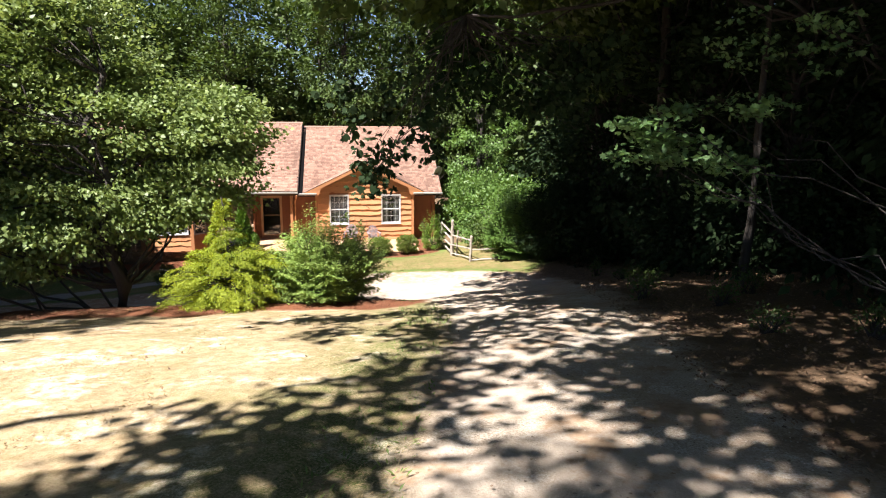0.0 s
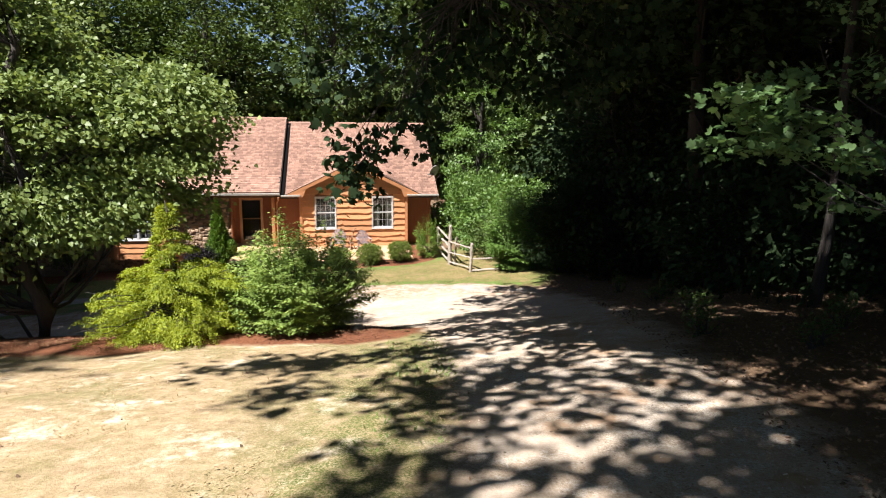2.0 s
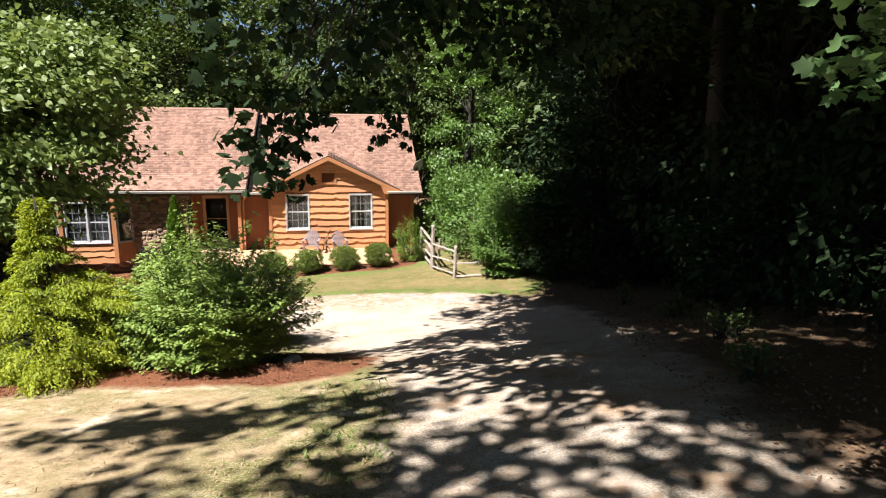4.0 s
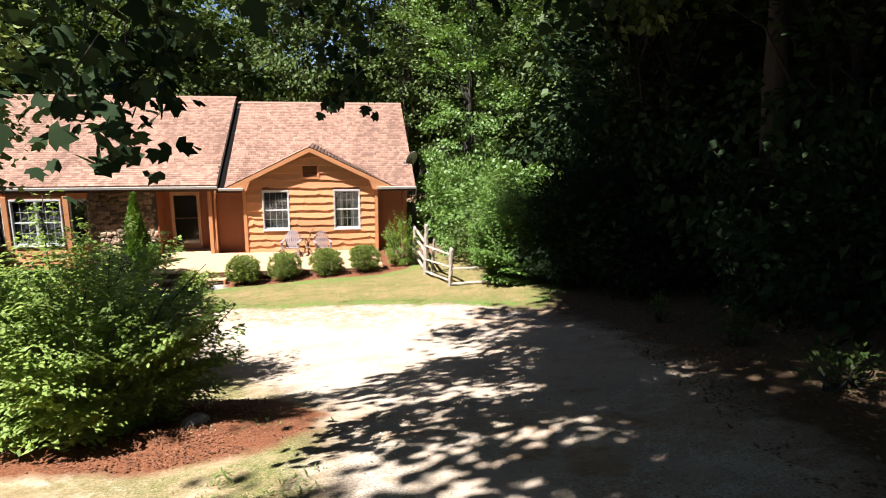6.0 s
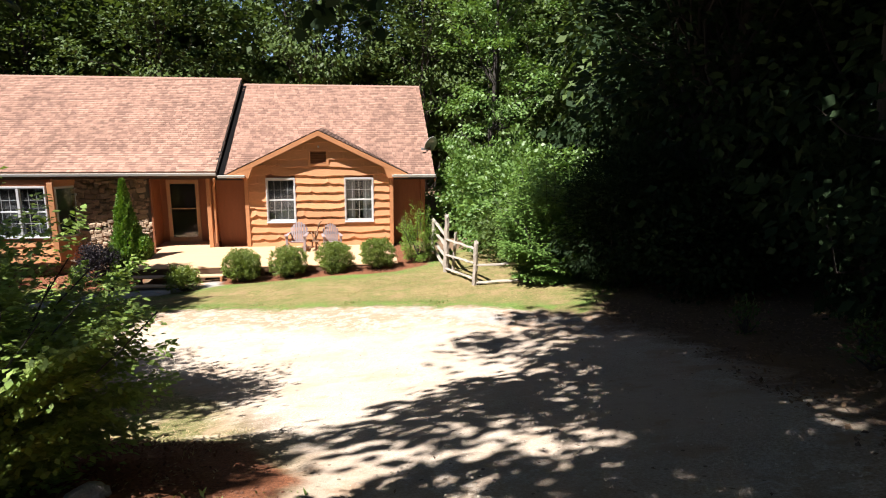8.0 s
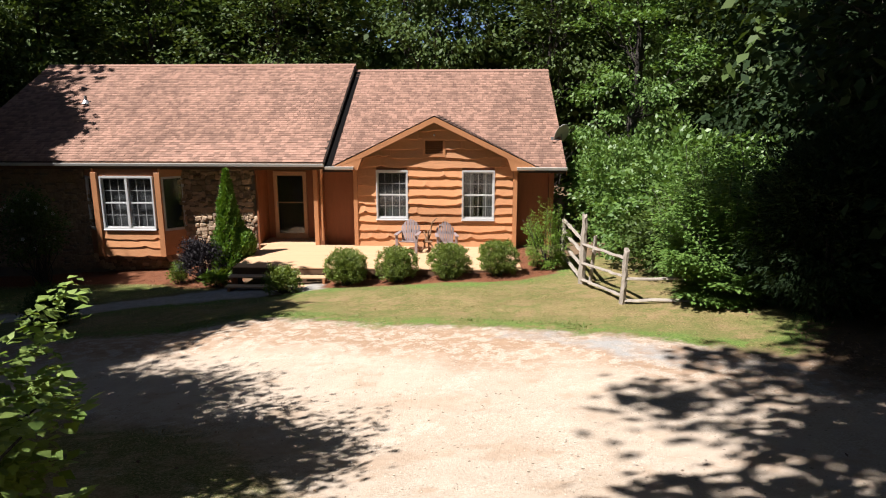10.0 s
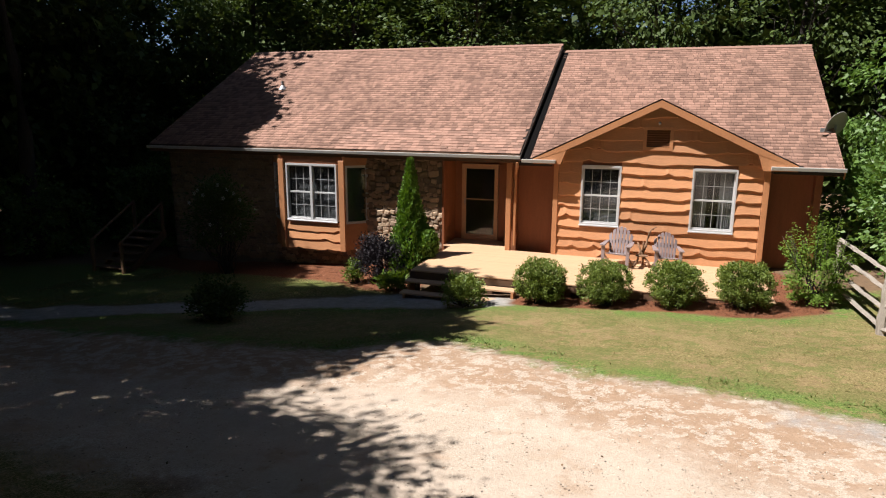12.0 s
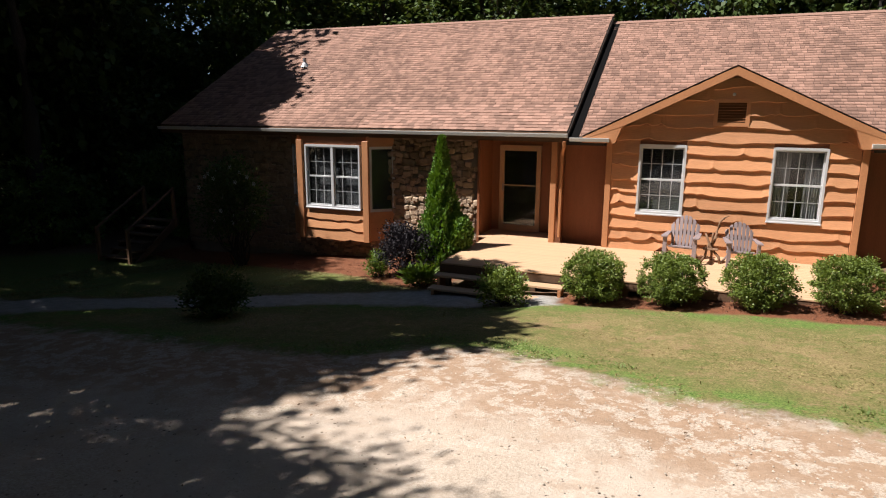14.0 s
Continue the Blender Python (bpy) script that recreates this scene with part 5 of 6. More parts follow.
spots = [(-16, 49, 0), (-23, 47, 1), (5.0, 49, 0), (13.5, 47, 0), (17, 46, 4), (8, 57, 4), (-13, 57, 5), (-20, 57, 4), (15, 55, 5), (23, 50, 4), (-28, 55, 5), (-36, 50, 4), (29, 44, 5), (-31, 45, 4),
         (-27, 38, 0), (-24.5, 33, 1), (-33, 33, 4), (-20, 43, 3), (-26, 44, 3), (-38, 40, 5), (-34, 24, 5),
         (-17.5, 17.5, 0), (-14.8, 20.8, 0), (-18, 22.5, 1), (-19.5, 25, 0), (-25, 30, 1), (-23.5, 36, 4), (-28, 42, 4), (-21, 47, 4), (-34, 38, 4), (-30, 50, 5), (-12, 52, 4), (-3, 53, 4), (4, 55, 4), (12, 52, 4), (20, 55, 4), (-17, 54, 5), (-25, 25, 4), (-22, 20, 4), (-20, 14, 4), (-25.5, 30.5, 4),
         (13, 41, 4), (14, 34.5, 4), (19, 38, 5), (11.5, 33, 7), (12, 28.5, 6), (17, 30, 5), (15.5, 24, 6), (21, 27, 4), (10.8, 17.5, 6), (15, 18, 6), (20, 20, 5), (10.5, 8.5, 6), (14, 12, 6), (19, 13, 4), (11.5, 4, 6), (16, 6, 4), (22, 33, 4),
         (10.2, 20, 7), (12, 19.5, 7), (11.0, 13.5, 7), (13.0, 31.0, 7), (9.6, 15.2, 7), (9.8, 11, 7), (14, 26.5, 7), (16.5, 21, 7), (10.2, 28.5, 7), (12.8, 35.5, 7), (11.0, 31.5, 7), (12.5, 38.5, 6), (9.0, 26.8, 7), (-12, 64, 5), (0, 66, 5), (12, 64, 4), (-24, 64, 5), (24, 60, 5), (36, 52, 5), (7, 64, 4), (-6, 66, 4), (-18, 66, 4), (18, 66, 4),
         (-9, -2.5, 1), (-22.5, 28.6, 3), (-25, 29, 0), (-25, 36.5, 0), (1.5, -7, 1), (7.5, -1, 0), (9, 3, 1), (-20, 6, 4)]
kinds = (wood_a, wood_b, wood_c, wood_d, wood_e, wood_f, wood_h, wood_i)
for x, y, k in spots:
    copy_tree(kinds[k], x + rw.uniform(-0.4, 0.4), y + rw.uniform(-0.4, 0.4), rw.uniform(0, 6.28), rw.uniform(0.9, 1.12))


# ---- shrubs ----
def shrub(name, place, label, category, blobs, leaf, mat, seed, per=30, spread=0.12, shape=LEAF_OVAL, stems=7, group="", up=0.45, shell=0.6, along=None, flat=0.8, lumpy=1.0):
    """A many-stemmed bush. blobs: (centre, radii, clumps) from its base."""
    rng = np.random.default_rng(seed)
    t = thing(name, place, label, category, group)
    bm = bmesh.new()
    cs, ps = [], []
    for c, r, n in blobs:
        q, p = clumps(rng, c, r, n, per, spread, shell, 0.06, flat, lumpy)
        cs.append(q)
        ps.append(p)
    cs = np.concatenate(cs)
    for q in cs[:: max(1, len(cs) // (stems * 3))]:
        a = (rng.normal(0, 0.07), rng.normal(0, 0.07), -0.1)
        limb(bm, a, q, 0.022, 0.005, rng, 5, 0.18, 5)
    part("stem", bm, M["bark"], t, smooth=True, kind="stuff")
    pts = np.concatenate(ps)
    pts[:, 2] = np.maximum(pts[:, 2], 0.02)
    me = leaves("foliage", pts, leaf, mat, rng, shape, 0.1, up, outward=np.mean([b[0] for b in blobs], axis=0) - (0, 0, 0.3))
    ob = new("foliage", me)
    ob.parent = t
    return t


def on(x, y, dz=0.0):
    return (x, y, gz(x, y) + dz)


def spray_bush(name, place, label, reach, height, n, k, leaf, mat, seed, width=0.15, low=0.12):
    """A vase-shaped bush: arching branches, each carrying flat layered sprays of leaves."""
    rng = np.random.default_rng(seed)
    t = thing(name, place, label, "bush")
    bm = bmesh.new()
    pts, dirs = [], []
    for i in range(n):
        a = rng.uniform(0, 2 * math.pi)
        e = math.asin(rng.uniform(low, 1.0) ** 0.9)
        q = rng.uniform(0.72, 1.0) * min(1.0, 0.5 + 0.95 * math.sin(e)) * (1 + 0.16 * math.sin(3 * a + seed) * math.cos(e) + 0.1 * math.sin(5 * a + 6 * e))
        end = np.array((math.cos(a) * reach * math.cos(e) * q, math.sin(a) * reach * 0.95 * math.cos(e) * q, 0.12 + height * math.sin(e) ** 0.75 * q))
        start = np.array((rng.normal(0, 0.1), rng.normal(0, 0.1), 0.0))
        if i % 5 == 0:
            limb(bm, start - (0, 0, 0.1), end, 0.018, 0.004, rng, 5, 0.12, 5)
        d = (end - start) / np.linalg.norm(end - start)
        side = np.array((-math.sin(a), math.cos(a), 0.0))
        s = rng.uniform(0.42, 1.04, k)
        off = rng.normal(0, 1, k) * width * (1.5 - s)
        p = start + (end - start) * s[:, None] + side * off[:, None] + rng.normal(0, 0.022, (k, 3))
        p[:, 2] -= 0.28 * s ** 3 * math.cos(e) + np.abs(off) * 0.3
        pts.append(p)
        dirs.append(d * (1, 1, 0.15) + side * np.sign(off)[:, None] * 0.8 - np.array((0, 0, 0.15)))
    part("stem", bm, M["bark"], t, smooth=True, kind="stuff")
    pts = np.concatenate(pts)
    pts[:, 2] = np.maximum(pts[:, 2], 0.04)
    ob = new("foliage", leaves("foliage", pts, leaf, mat, rng, LEAF_OVAL, 0.1, 0.82, spread=0.25, along=np.concatenate(dirs)))
    ob.parent = t
    return t


spray_bush("burning_bush", on(-1.7, 16.4, 0.05), "full green bush with layered arching sprays in the mulch bed", 1.72, 2.15, 260, 290, 0.06, M["leaf_shrub"], 51, 0.2)


def golden_conifer():
    """A feathery golden cypress: drooping plumes over a broad mound, with a taller narrow leader."""
    rng = np.random.default_rng(52)
    t = thing("golden_cypress", on(-3.75, 16.3, 0.05), "feathery yellow-green golden cypress in the mulch bed", "conifer")
    bm = bmesh.new()
    limb(bm, (0, 0, -0.2), (-0.22, 0.15, 2.6), 0.07, 0.012, rng, 6, 0.04, 6)
    pts, dirs = [], []
    for i in range(400):
        a = rng.uniform(0, 2 * math.pi)
        if i < 80:
            h = rng.uniform(0, 1)
            c = np.array((-0.22 + 0.15 * (1 - h), 0.15, 0.85 + 1.6 * h))
            reach = 0.85 * (1 - h) ** 1.2 + 0.08
            rise = 0.22
        else:
            h = rng.uniform(0.0, 1.0) ** 1.2
            c = np.array((-0.05, -0.05, 0.1 + 1.2 * h))
            reach = (1.52 * max(0.0, 1 - (h * 0.94) ** 3) ** 0.6 + 0.1) * (1 + 0.2 * math.sin(5 * a + 4 * h)) * rng.uniform(0.68, 1.05)
            rise = 0.12 + 0.2 * h
        out = np.array((math.cos(a), math.sin(a) * 0.9, 0.0))
        start = c + out * reach * 0.3
        end = c + out * reach + (0, 0, rise)
        if i % 6 == 0:
            limb(bm, c, end, 0.014, 0.004, rng, 4, 0.1, 4)
        k = 250
        u = rng.uniform(0.25, 1.0, k)[:, None]
        side = np.array((-out[1], out[0], 0.0))
        w = rng.normal(0, 1, k)[:, None] * 0.11 * (1.25 - u)
        p = start + (end - start) * u + side * w + rng.normal(0, 0.022, (k, 3))
        p[:, 2] -= 0.22 * u[:, 0] ** 3 + np.abs(w[:, 0]) * 0.35
        d = out * (1.0, 1.0, 0.0) + np.array((0, 0, 0.25)) - np.array((0, 0, 0.9)) * u + side * np.sign(w) * 0.7
        pts.append(p)
        dirs.append(d)
    part("stem", bm, M["bark"], t, smooth=True, kind="stuff")
    pts = np.concatenate(pts)
    pts[:, 2] = np.maximum(pts[:, 2], 0.03)
    ob = new("foliage", leaves("foliage", pts, 0.044, M["leaf_yellow"], rng, LEAF_PLUME, 0.1, 0.55, spread=0.35, along=np.concatenate(dirs)))
    ob.parent = t


golden_conifer()

# clipped round bushes before the deck
box_a = shrub("boxwood", on(-2.3, 31.25, 0.0), "clipped round boxwood bush in mulch before the deck", "bush", [((sx * 0.15, sy * 0.14, 0.49), (0.37, 0.36, 0.44), 125) for sx in (-1, 1) for sy in (-1, 1)], 0.034, M["leaf_box"], 61, 40, 0.034, LEAF_WIDE, 6, "boxwoods along the deck", 0.45, 0.84, lumpy=0.3)
for x, y, t, s in ((-0.95, 31.3, 1.0, 0.97), (0.42, 31.3, 2.1, 0.99), (1.72, 31.4, 3.3, 0.97)):
    copy_thing(box_a, Matrix.Translation(on(x, y)) @ Matrix.Rotation(t, 4, "Z") @ Matrix.Diagonal((s, s, s, 1)))
shrub("boxwood", on(-3.85, 30.65), "smaller loose boxwood bush beside the steps", "bush", [((0, 0, 0.36), (0.44, 0.36, 0.34), 190)], 0.055, M["leaf_box"], 62, 22, 0.055, stems=6)
shrub("low_shrub", on(-8.3, 28.2), "dark rounded shrub beside the path", "bush", [((0, 0, 0.4), (0.52, 0.48, 0.4), 210)], 0.06, M["leaf_wood"], 63, 22, 0.07, stems=6)
spray_bush("spreading_fern_bush", on(3.1, 32.1), "light green feathery bush at the house corner", 0.95, 1.8, 100, 90, 0.055, M["leaf_fern"], 64, 0.06, 0.12)
shrub("purple_barberry", on(-6.75, 33.0), "dark purple-leaved bush against the stone wall", "bush", [((0, 0, 0.55), (0.75, 0.55, 0.5), 300), ((-0.45, 0, 0.85), (0.4, 0.35, 0.35), 90), ((0.35, 0, 0.85), (0.35, 0.35, 0.3), 70)], 0.06, M["leaf_purple"], 65, 24, 0.07, stems=7)
shrub("small_green_shrub", on(-7.5, 32.6), "small yellow-green shrub beside the purple bush", "bush", [((0, 0, 0.3), (0.26, 0.26, 0.3), 90)], 0.05, M["leaf_fern"], 66, 18, 0.05, stems=4)
shrub("strappy_plant", on(-6.1, 31.95), "low clump of pale strappy leaves by the steps", "plant", [((0, 0, 0.16), (0.35, 0.22, 0.14), 60)], 0.22, M["leaf_fern"], 67, 8, 0.05, LEAF_BLADE, 3, up=0.3)


def arborvitae():
    """A narrow pointed evergreen with upright sprays."""
    rng = np.random.default_rng(68)
    t = thing("arborvitae", on(-6.15, 33.2), "narrow pointed bright green evergreen by the entry", "conifer")
    bm = bmesh.new()
    limb(bm, (0, 0, -0.1), (0, 0, 2.7), 0.05, 0.008, rng, 5, 0.02, 6)
    part("stem", bm, M["bark"], t, smooth=True)
    H = 2.62 - t.location.z
    k = 15000
    z = rng.uniform(0, 1, k)
    rad = 0.6 * np.clip(1.02 - z, 0, 1) ** 0.9 * (0.75 + 0.25 * np.minimum(1, z * 8))
    a = rng.uniform(0, 2 * math.pi, k)
    lump = 1 + 0.14 * np.sin(a * 3 + z * 14) + 0.1 * np.sin(a * 7 - z * 25)
    rr = rad * lump * rng.uniform(0.7, 1.05, k)
    p = np.stack([np.cos(a) * rr, np.sin(a) * rr, 0.08 + z * H], -1)
    side = rng.uniform(0, 1, k) < 0.22
    q = rng.normal(0, 1, (k, 3))
    q /= np.linalg.norm(q, axis=1)[:, None]
    p[side] = (np.array((0.42, 0.05, 0.95)) + q * (0.33, 0.33, 0.5) * rng.uniform(0.7, 1, (k, 1)))[side]
    d = np.stack([np.cos(a) * 0.5, np.sin(a) * 0.5, np.ones(k)], -1)
    ob = new("foliage", leaves("foliage", p, 0.085, M["leaf_conifer"], rng, LEAF_OVAL, 0, 0.1, spread=0.35, along=d))
    ob.parent = t


arborvitae()


def rose_of_sharon():
    t = shrub("flowering_shrub", on(-12.1, 33.3), "tall shrub with white flowers in the shade of the house", "bush", [((-0.2, 0, 2.3), (0.6, 0.5, 0.65), 110), ((0.25, 0, 1.7), (0.6, 0.5, 0.6), 80), ((-0.6, 0, 1.4), (0.6, 0.5, 0.7), 60)], 0.09, M["leaf_wood"], 69, 22, 0.13, stems=9)
    rng = np.random.default_rng(70)
    for i in range(26):
        d = rng.normal(0, 1, 3)
        d /= np.linalg.norm(d)
        c = np.array((-0.15, -0.15, 1.9)) + d * (0.85, 0.6, 0.8)
        bm = bmesh.new()
        for k in range(5):
            a = k * 1.2566
            vs = [bm.verts.new((0.06 * u * math.cos(a + o), -0.02 * u - 0.01, 0.06 * u * math.sin(a + o))) for u, o in ((0.1, 0), (0.8, -0.45), (1.1, 0), (0.8, 0.45))]
            bm.faces.new(vs)
        f = part("flower", bm, M["petal"], t)
        f.location = tuple(c)


rose_of_sharon()

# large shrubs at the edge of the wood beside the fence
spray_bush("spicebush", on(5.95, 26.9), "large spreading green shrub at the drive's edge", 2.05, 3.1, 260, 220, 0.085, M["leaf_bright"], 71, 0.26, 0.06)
# added dark-leaved shrub: the spicebush's shaded half put into colour
shrub("evergreen_shrub", on(6.9, 25.2), "dense shrub with dark leaves standing in for the spicebush's shaded side", "bush",
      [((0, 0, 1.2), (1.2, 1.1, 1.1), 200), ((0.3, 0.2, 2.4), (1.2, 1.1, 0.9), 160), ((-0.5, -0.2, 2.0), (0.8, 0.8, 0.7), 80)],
      0.12, M["leaf_shaded"], 77, 50, 0.18, LEAF_BLADE, 7, flat=0.25, up=0.6, lumpy=0.7)
shrub("understorey_bush", on(6.6, 29.5), "leafy green bush at the wood's edge behind the fence", "bush", [((0, 0, 1.1), (1.4, 1.2, 1.1), 260), ((-0.8, 0.6, 0.8), (0.9, 0.9, 0.8), 120)], 0.12, M["leaf_wood"], 72, 24, 0.2, stems=8)
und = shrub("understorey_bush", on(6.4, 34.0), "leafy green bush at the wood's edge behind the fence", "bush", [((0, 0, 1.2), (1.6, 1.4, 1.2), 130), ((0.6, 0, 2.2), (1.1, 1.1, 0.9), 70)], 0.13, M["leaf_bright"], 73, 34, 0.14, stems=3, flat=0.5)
# shaded copy of the bush: darkness of the wood is in its leaf colour
und_dark = shrub("understorey_bush", on(8.4, 24.0), "leafy bush in the wood, its shade put into dark leaves", "bush", [((0, 0, 1.0), (1.6, 1.4, 1.1), 240), ((0.6, 0, 1.8), (1.1, 1.1, 0.8), 120)], 0.14, M["leaf_shaded"], 76, 19, 0.2, stems=2)
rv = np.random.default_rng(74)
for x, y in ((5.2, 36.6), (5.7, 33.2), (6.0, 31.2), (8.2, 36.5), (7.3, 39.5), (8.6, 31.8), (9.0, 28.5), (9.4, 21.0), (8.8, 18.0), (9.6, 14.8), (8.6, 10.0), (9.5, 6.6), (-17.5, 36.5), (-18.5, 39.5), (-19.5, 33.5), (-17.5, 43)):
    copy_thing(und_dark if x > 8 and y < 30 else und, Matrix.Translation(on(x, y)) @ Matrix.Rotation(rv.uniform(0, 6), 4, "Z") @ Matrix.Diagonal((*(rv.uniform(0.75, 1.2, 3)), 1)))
thicket = shrub("woodland_thicket", on(-4.5, 52), "tall dense thicket below the woodland trees behind the house", "bush", [((0, 0, 3.0), (3.2, 2.2, 2.8), 170), ((0.6, 0, 5.5), (2.6, 2.0, 2.2), 120)], 0.46, M["leaf_wood"], 78, 16, 0.5, LEAF_WIDE, 8, "thickets behind the house", 0.6, 0.7, flat=0.3)
for x, y in ((-10, 53), (-16, 52), (-22, 51), (1.5, 53), (7, 52.5), (13, 51), (-28, 49), (19, 50), (-24, 41), (-29, 37), (-27.5, 33), (-2, 60), (-9, 60.5), (5, 61), (12, 59), (-17, 60), (-34, 44), (16, 42), (15.5, 36), (18, 30), (17.5, 24), (17, 17), (16, 10), (-33, 30), (-20, 63), (-12, 64), (12, 63), (20, 62.5), (-29, 62)):
    copy_thing(thicket, Matrix.Translation(on(x, y)) @ Matrix.Rotation(rv.uniform(0, 6), 4, "Z") @ Matrix.Diagonal((*(rv.uniform(0.85, 1.25, 3) * (2.1 if y > 61.5 else 1)), 1)))
sap = shrub("woodland_seedling", on(4.6, 12.8), "small leafy seedling growing in fallen leaves", "plant", [((0, 0, 0.22), (0.26, 0.26, 0.18), 14)], 0.065, M["leaf_wood"], 75, 18, 0.09, LEAF_OVAL, 4, "seedlings along the drive", 0.6)
for x, y in ((5.6, 14.8), (6.3, 17.5), (4.9, 9.5), (5.5, 11.6), (6.8, 20.4), (6.2, 9.0), (7.2, 18.6), (6.6, 12.4)):
    copy_thing(sap, Matrix.Translation(on(x, y)) @ Matrix.Rotation(rv.uniform(0, 6), 4, "Z") @ Matrix.Diagonal((*(rv.uniform(0.6, 1.3, 3)), 1)))


# ---- split-rail fence ----
def rough_bar(a, b, r0, r1, rng, steps=9, squash=0.6, sides=6, ragged=0.0):
    """A split timber: an uneven bar from a to b."""
    bm = bmesh.new()
    a, b = Vector(a), Vector(b)
    q = (b - a).to_track_quat("Z", "Y")
    rings = []
    for i in range(steps + 1):
        s = i / steps
        c = a.lerp(b, s) + Vector(rng.normal(0, 0.006, 3))
        r = r0 + (r1 - r0) * s
        rings.append([bm.verts.new(c + q @ Vector((math.cos(t) * r * rng.uniform(0.85, 1.12), math.sin(t) * r * squash * rng.uniform(0.85, 1.12), (rng.uniform(-ragged, ragged) if i in (0, steps) else 0)))) for t in [2 * math.pi * j / sides + 0.3 for j in range(sides)]])
    for u, w in zip(rings, rings[1:]):
        for j in range(sides):
            bm.faces.new((u[j], u[(j + 1) % sides], w[(j + 1) % sides], w[j]))
    bm.faces.new(rings[0][::-1])
    bm.faces.new(rings[-1])
    return bm


fence = thing("split_rail_fence", (3.6, 29.7, 0.3), "weathered grey split-rail fence with leaning rails", "fence")
rf = np.random.default_rng(80)
posts = {"a": (3.65, 33.2, 1.1), "b": (3.62, 29.7, 1.62), "c": (3.95, 27.0, 1.02), "d": (6.6, 26.2, 1.0)}


def local(p):
    return tuple(Vector(p) - fence.location)


for k, (x, y, h) in posts.items():
    g0 = gz(x, y)
    part("post", rough_bar(local((x, y, g0 - 0.2)), local((x + 0.02, y, g0 + h)), 0.12 if k == "b" else 0.085, 0.085 if k == "b" else 0.07, rf, 8, 0.8, 7, 0.07), M["fence"], fence)
part("post", rough_bar(local((3.80, 29.55, gz(3.8, 29.55) - 0.1)), local((3.86, 29.5, gz(3.8, 29.5) + 1.15)), 0.06, 0.05, rf, 6, 0.8, 6, 0.03), M["fence"], fence, "slim second post")
for (p, q), hs in ((("a", "b"), (0.12, 0.45, 0.78, 1.08)), (("b", "c"), (0.12, 0.55, 0.92)), (("c", "d"), (0.05, 0.5))):
    for h in hs:
        x0, y0, _ = posts[p]
        x1, y1, _ = posts[q]
        part("rail", rough_bar(local((x0, y0, gz(x0, y0) + h + rf.uniform(-0.05, 0.05))), local((x1, y1, gz(x1, y1) + h * 0.92 + rf.uniform(-0.05, 0.05))), 0.06, 0.05, rf, 10, 0.5, 6, 0.03), M["fence"], fence)


# ---- chairs on the deck ----
def adirondack(x, y, turn, first=None):
    m = Matrix.Translation((x, y, DZ)) @ Matrix.Rotation(turn, 4, "Z") @ Matrix.Diagonal((0.93, 0.93, 0.93, 1))
    if first:
        return copy_thing(first, m)
    t = thing("adirondack_chair", (0, 0, 0), "mauve-grey plastic slatted garden armchair on the deck", "chair", "chairs on the deck")
    bm = bmesh.new()
    for i in range(6):
        yy = -0.28 + i * 0.09
        box(bm, -0.26, 0.26, yy, yy + 0.08, 0.36 - i * 0.022, 0.385 - i * 0.022)
    part("seat", bm, M["plastic"], t)
    n = 7
    for i in range(n):
        u = (i - (n - 1) / 2) / ((n - 1) / 2)
        h = 1.0 - 0.2 * u * u
        bm = bmesh.new()
        x0, x1 = u * 0.23 - 0.029, u * 0.23 + 0.029
        xt = u * 0.285
        prism(bm, [(x0, 0.22, 0.26), (x1, 0.22, 0.26), (xt + 0.037, 0.40, h - 0.02 * (1 + 2 * u)), (xt, 0.405, h), (xt - 0.037, 0.40, h - 0.02 * (1 - 2 * u))], (0, 0.022, 0.004))
        part("back_slat", bm, M["plastic"], t)
    part("back_rail", soft_boxes(0.006, (-0.31, 0.31, 0.345, 0.375, 0.56, 0.63)), M["plastic"], t)
    part("back_rail", soft_boxes(0.006, (-0.28, 0.28, 0.245, 0.27, 0.24, 0.31)), M["plastic"], t)
    for sx in (-1, 1):
        bm = bmesh.new()
        prism(bm, [(sx * 0.27, -0.36, 0.585), (sx * 0.40, -0.36, 0.585), (sx * 0.41, -0.2, 0.585), (sx * 0.37, 0.36, 0.585), (sx * 0.30, 0.36, 0.585), (sx * 0.28, -0.1, 0.585)], (0, 0, 0.028))
        part("armrest", bm, M["plastic"], t)
        part("leg", soft_boxes(0.005, (sx * 0.32 - 0.045, sx * 0.32 + 0.045, -0.31, -0.27, 0, 0.584)), M["plastic"], t)
        bm = bmesh.new()
        prism(bm, [(sx * 0.29, -0.26, 0.36), (sx * 0.29, 0.5, 0.0), (sx * 0.29, 0.42, 0.0), (sx * 0.29, -0.26, 0.27)], (sx * 0.03, 0, 0))
        part("leg", bm, M["plastic"], t)
    t.matrix_basis = m
    return t


chair = adirondack(-0.92, 33.98, -0.12)
adirondack(0.24, 33.98, 0.15, chair)

# rustic branch stand between the chairs
stand_t = thing("rustic_branch_table", (-0.34, 34.1, DZ), "small rustic stand of bare twisted branches", "table")
rt_ = np.random.default_rng(82)
for a, b in (((-0.18, -0.12, 0), (0.1, 0.08, 0.62)), ((0.2, -0.1, 0), (-0.12, 0.05, 0.6)), ((0.02, 0.2, 0), (0.02, -0.08, 0.64))):
    bm = bmesh.new()
    limb(bm, a, b, 0.028, 0.02, rt_, 5, 0.12, 6)
    part("leg", bm, M["rustic"], stand_t, smooth=True)
bm = bmesh.new()
limb(bm, (0.0, 0.05, 0.3), (0.2, 0.1, 0.95), 0.03, 0.02, rt_, 6, 0.16, 6)
